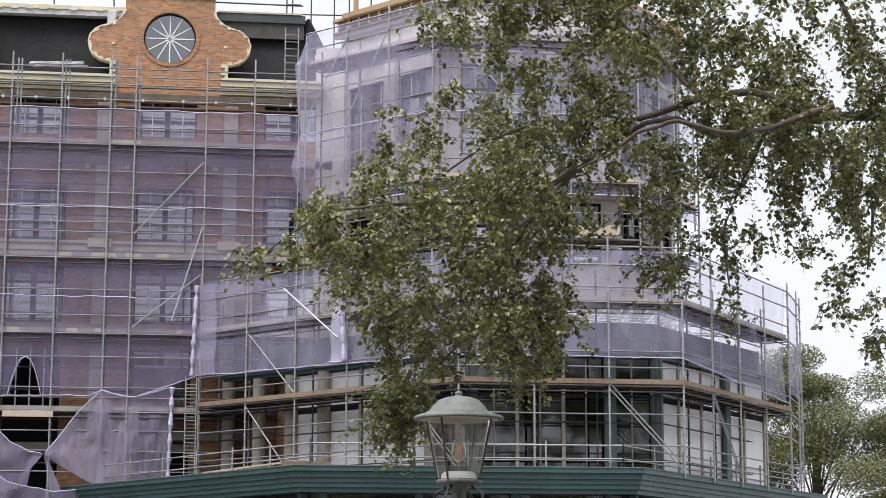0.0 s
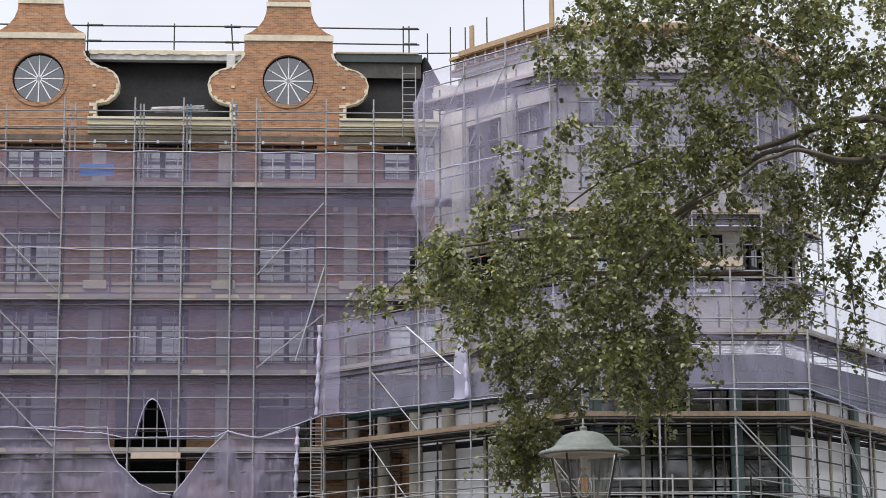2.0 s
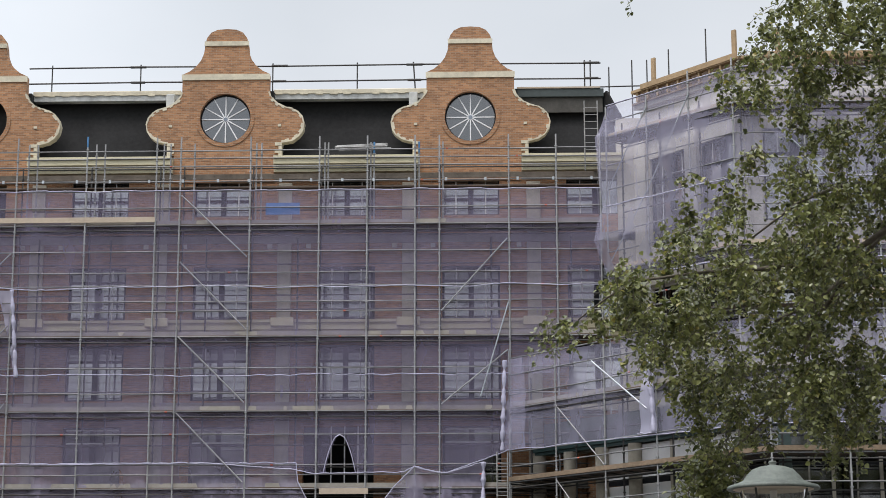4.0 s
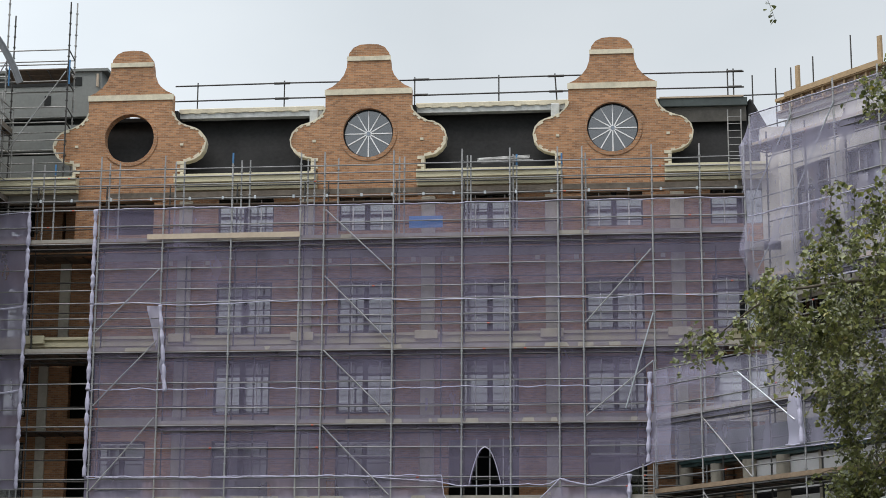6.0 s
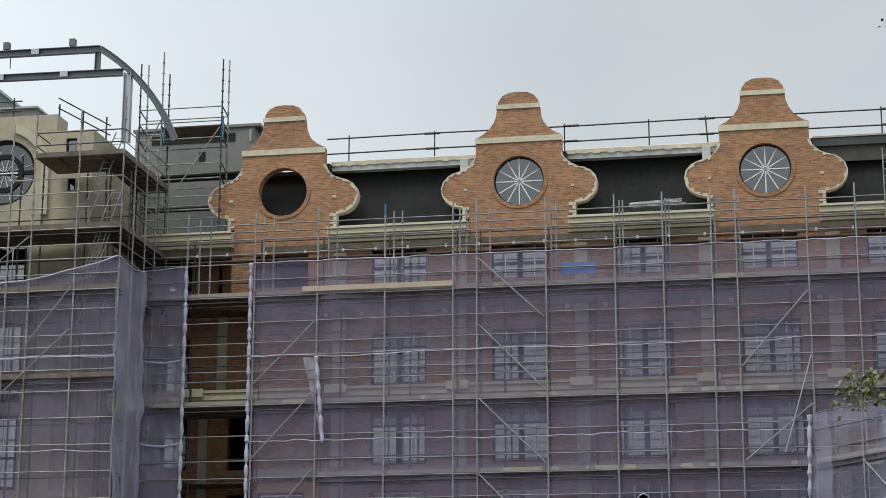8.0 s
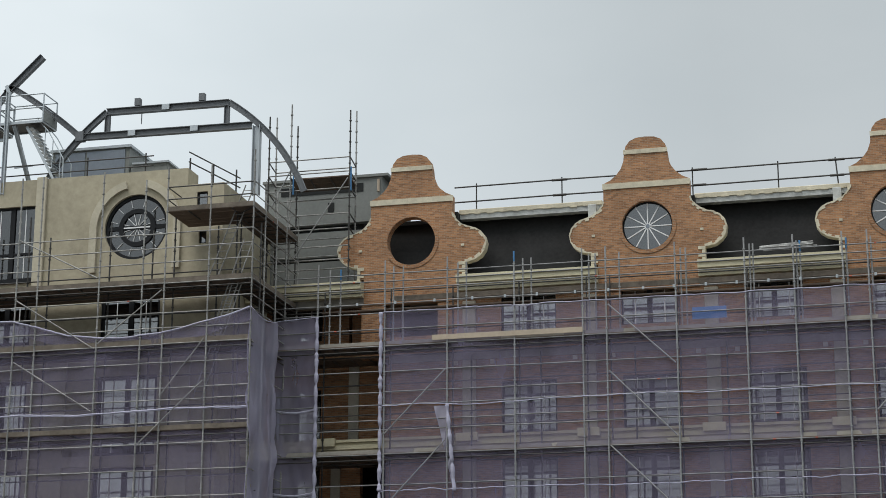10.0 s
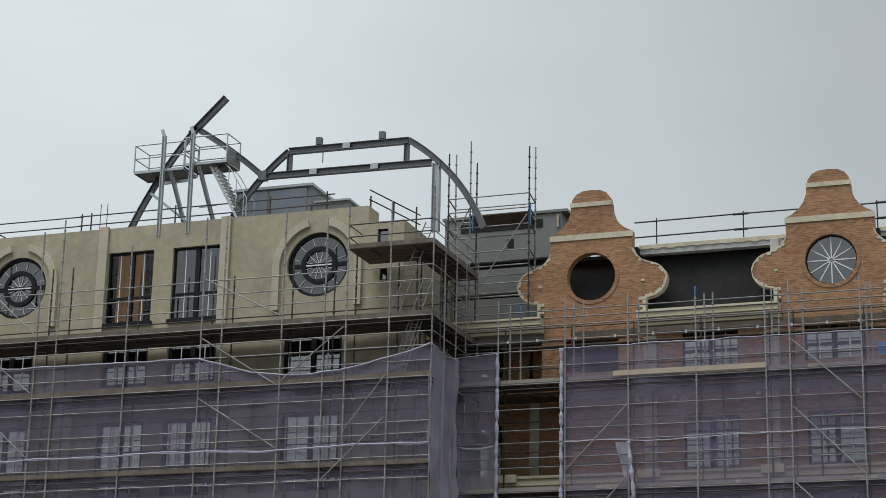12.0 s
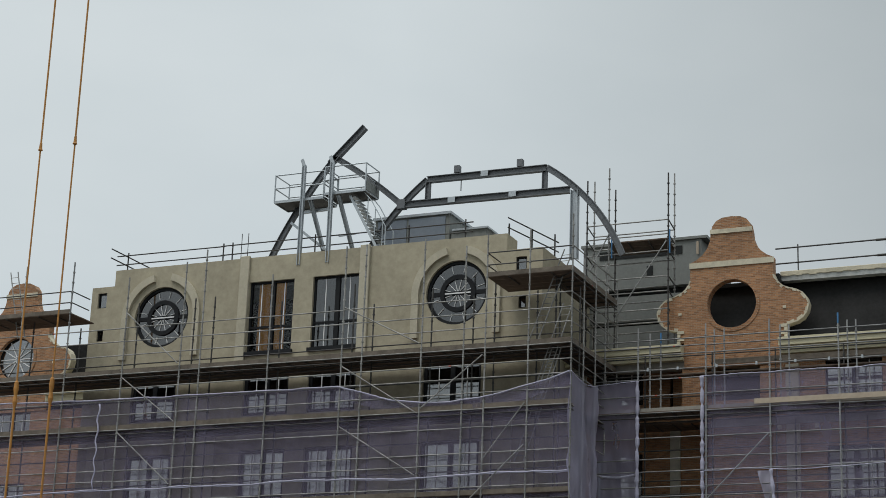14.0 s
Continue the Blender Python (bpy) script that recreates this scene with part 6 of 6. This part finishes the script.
# ---- far trees ----
def far_tree(x, y, height, spread_, seed, leaves=2300, leaf=0.13):
    rng = random.Random(seed)
    root = thing("park_tree", (x, y, 0), "tall leafy tree of the park round the building", "tree", "park trees")
    t = bmesh.new()
    tube(t, [(x, y, -0.2), (x + 0.2, y, height * 0.3), (x, y, height * 0.6), (x, y, height * 0.9)], height * 0.028, height * 0.006, 8)
    part("trunk", t, BARK, root, smooth=True)
    clumps = []
    for k in range(46):
        h = rng.uniform(0.05, 0.98)
        rad = spread_ * math.sqrt(max(0.05, 1 - ((h - 0.52) / 0.5) ** 2)) * rng.uniform(0.45, 1.0)
        a = rng.random() * math.tau
        c = Vector((x + rad * math.cos(a), y + rad * math.sin(a), height * h))
        clumps.append((c, rng.uniform(0.7, 1.5) * spread_ * 0.26))
        base = Vector((x, y, height * max(0.18, h - 0.28)))
        b = bmesh.new()
        tube(b, [base, base.lerp(c, 0.5) + Vector((0, 0, 0.4)), c], height * 0.005, 0.02, 5)
        part("limb", b, BARK, root)
    sp = []
    for c, r_ in clumps:
        for k in range(leaves):
            v = Vector((rng.gauss(0, 1), rng.gauss(0, 1), rng.gauss(0, 1))).normalized() * r_ * rng.random() ** 0.4
            sp.append(c + Vector((v.x * 1.25, v.y * 1.25, v.z * 0.7)))
    me = leaf_mesh(sp, leaf, rng, 0.2, far=True)
    me.materials.append(LEAF_FAR)
    ob = new("crown", me)
    link_under(ob, root)
    tagged(ob, kind="stuff")


far_tree(36.5, 112, 16.6, 5.2, 3)
far_tree(41.0, 106, 13.6, 5.6, 7)
far_tree(45.5, 116, 13.8, 5.5, 4)
far_tree(31.0, 125, 13.0, 5.0, 5)
far_tree(54.0, 122, 14.5, 6.0, 6)
# unseen tree belt behind the camera, added to block the low sky; the glass mirrors it
for i in range(13):
    far_tree(-76 + 11.5 * i, -13 - 5 * (i % 2), 25 + 1.5 * (i % 3), 7.5, 20 + i, 130, 0.75)

# ---- street lamp ----
LX, LY = 1.915, 14.0
lamp = thing("street_lamp", (LX, LY, 0), "old-fashioned grey-green lantern street lamp with a clear bulb", "street lamp")
part("post", lathe(bmesh.new(), [(0.11, 0), (0.11, 0.5), (0.075, 0.6), (0.06, 1.0), (0.045, 2.2), (0.06, 2.24), (0.04, 2.28), (0.05, 2.36), (0.03, 2.40)], LX, LY, 16), LAMP_METAL, lamp, smooth=True)
part("cap", lathe(bmesh.new(), [(0.0, 3.098), (0.024, 3.096), (0.030, 3.082), (0.022, 3.070), (0.04, 3.062), (0.09, 3.055), (0.145, 3.035), (0.185, 2.995), (0.215, 2.955), (0.26, 2.935), (0.312, 2.918), (0.318, 2.90), (0.30, 2.896), (0.20, 2.905), (0.0, 2.91)], LX, LY, 40), LAMP_METAL, lamp, "domed grey-green metal cap", smooth=True)
part("cap_rim", lathe(bmesh.new(), [(0.300, 2.894), (0.322, 2.890), (0.328, 2.900), (0.322, 2.912), (0.312, 2.920)], LX, LY, 40), LAMP_METAL, lamp, "rolled rim of the cap", smooth=True)
part("reflector", lathe(bmesh.new(), [(0.0, 2.893), (0.25, 2.886), (0.285, 2.893)], LX, LY, 40), TIMBER, lamp, "yellowed underside of the cap", smooth=True)
part("glass", lathe(bmesh.new(), [(0.228, 2.885), (0.222, 2.84), (0.150, 2.475)], LX, LY, 40), LAMP_GLASS, lamp, "clear tapered glass", smooth=True).visible_shadow = False
part("base_ring", lathe(bmesh.new(), [(0.0, 2.47), (0.125, 2.47), (0.158, 2.462), (0.16, 2.44), (0.13, 2.43), (0.07, 2.41), (0.05, 2.37), (0.0, 2.36)], LX, LY, 32), LAMP_METAL, lamp, smooth=True)
part("dish", lathe(bmesh.new(), [(0.0, 2.522), (0.10, 2.520), (0.122, 2.505), (0.128, 2.472)], LX, LY, 32), WHITE, lamp, "white inner dish", smooth=True)
for k in range(4):
    a = math.tau * k / 4 + 0.95
    c, s = math.cos(a), math.sin(a)
    part("bar", tube(bmesh.new(), [(LX + r_ * c, LY + r_ * s, z) for r_, z in ((0.262, 2.90), (0.258, 2.87), (0.165, 2.46))], 0.0085, n=6), LAMP_DARK, lamp)
    part("scroll", tube(bmesh.new(), [(LX + r_ * c, LY + r_ * s, z) for r_, z in ((0.10, 2.45), (0.115, 2.40), (0.16, 2.385), (0.19, 2.36), (0.195, 2.31), (0.15, 2.24), (0.06, 2.2))], 0.012, n=7), LAMP_DARK, lamp, smooth=True)
part("socket", lathe(bmesh.new(), [(0.0, 2.885), (0.026, 2.885), (0.026, 2.80), (0.022, 2.80)], LX, LY, 16), WHITE, lamp)
part("bulb_collar", lathe(bmesh.new(), [(0.021, 2.815), (0.023, 2.80), (0.021, 2.785)], LX, LY, 16), BRASS, lamp)
part("bulb", lathe(bmesh.new(), [(0.02, 2.785), (0.023, 2.762), (0.036, 2.735), (0.050, 2.705), (0.056, 2.675), (0.054, 2.645), (0.044, 2.615), (0.025, 2.595), (0.0, 2.590)], LX, LY, 24), BULB_GLASS, lamp, "clear filament bulb", smooth=True).visible_shadow = False
part("bulb_stem", lathe(bmesh.new(), [(0.012, 2.785), (0.008, 2.745), (0.004, 2.735), (0.003, 2.64)], LX, LY, 8), WHITE, lamp)
f = bmesh.new()
for k in range(6):
    a = math.tau * k / 6
    tube(f, [(LX + 0.014 * math.cos(a), LY + 0.014 * math.sin(a), 2.735), (LX + 0.024 * math.cos(a), LY + 0.024 * math.sin(a), 2.635)], 0.0028, n=4)
part("filament", f, FILAMENT, lamp)

# ---- lifting chains of a crane out of view ----
for x, z_knot, z_low in ((-54.05, 33.1, 21.2), (-52.1, 33.2, 21.25)):
    sling = thing("lifting_chain", (x, 73, 0), "orange lifting chain hanging down from a crane", "chain", "lifting chains")
    part("cable", tube(bmesh.new(), [(x, 73, z_knot), (x - 0.05, 73, 62)], 0.045), ORANGE, sling)
    part("chain", tube(bmesh.new(), [(x, 73, z_low), (x, 73, z_knot)], 0.04), ORANGE, sling)
    part("chain", tube(bmesh.new(), [(x + 0.03, 73, 0), (x, 73, z_low)], 0.055), ORANGE, sling)
    part("coupling", lathe(bmesh.new(), [(0.0, z_knot + 0.35), (0.06, z_knot + 0.3), (0.08, z_knot), (0.12, z_knot - 0.08), (0.03, z_knot - 0.14)], x, 73, 10), ORANGE, sling)
    part("hook", lathe(bmesh.new(), [(0.05, z_low + 0.5), (0.10, z_low + 0.42), (0.12, z_low + 0.1), (0.08, z_low - 0.2), (0.12, z_low - 0.5), (0.05, z_low - 0.8)], x, 73, 10), ORANGE, sling)
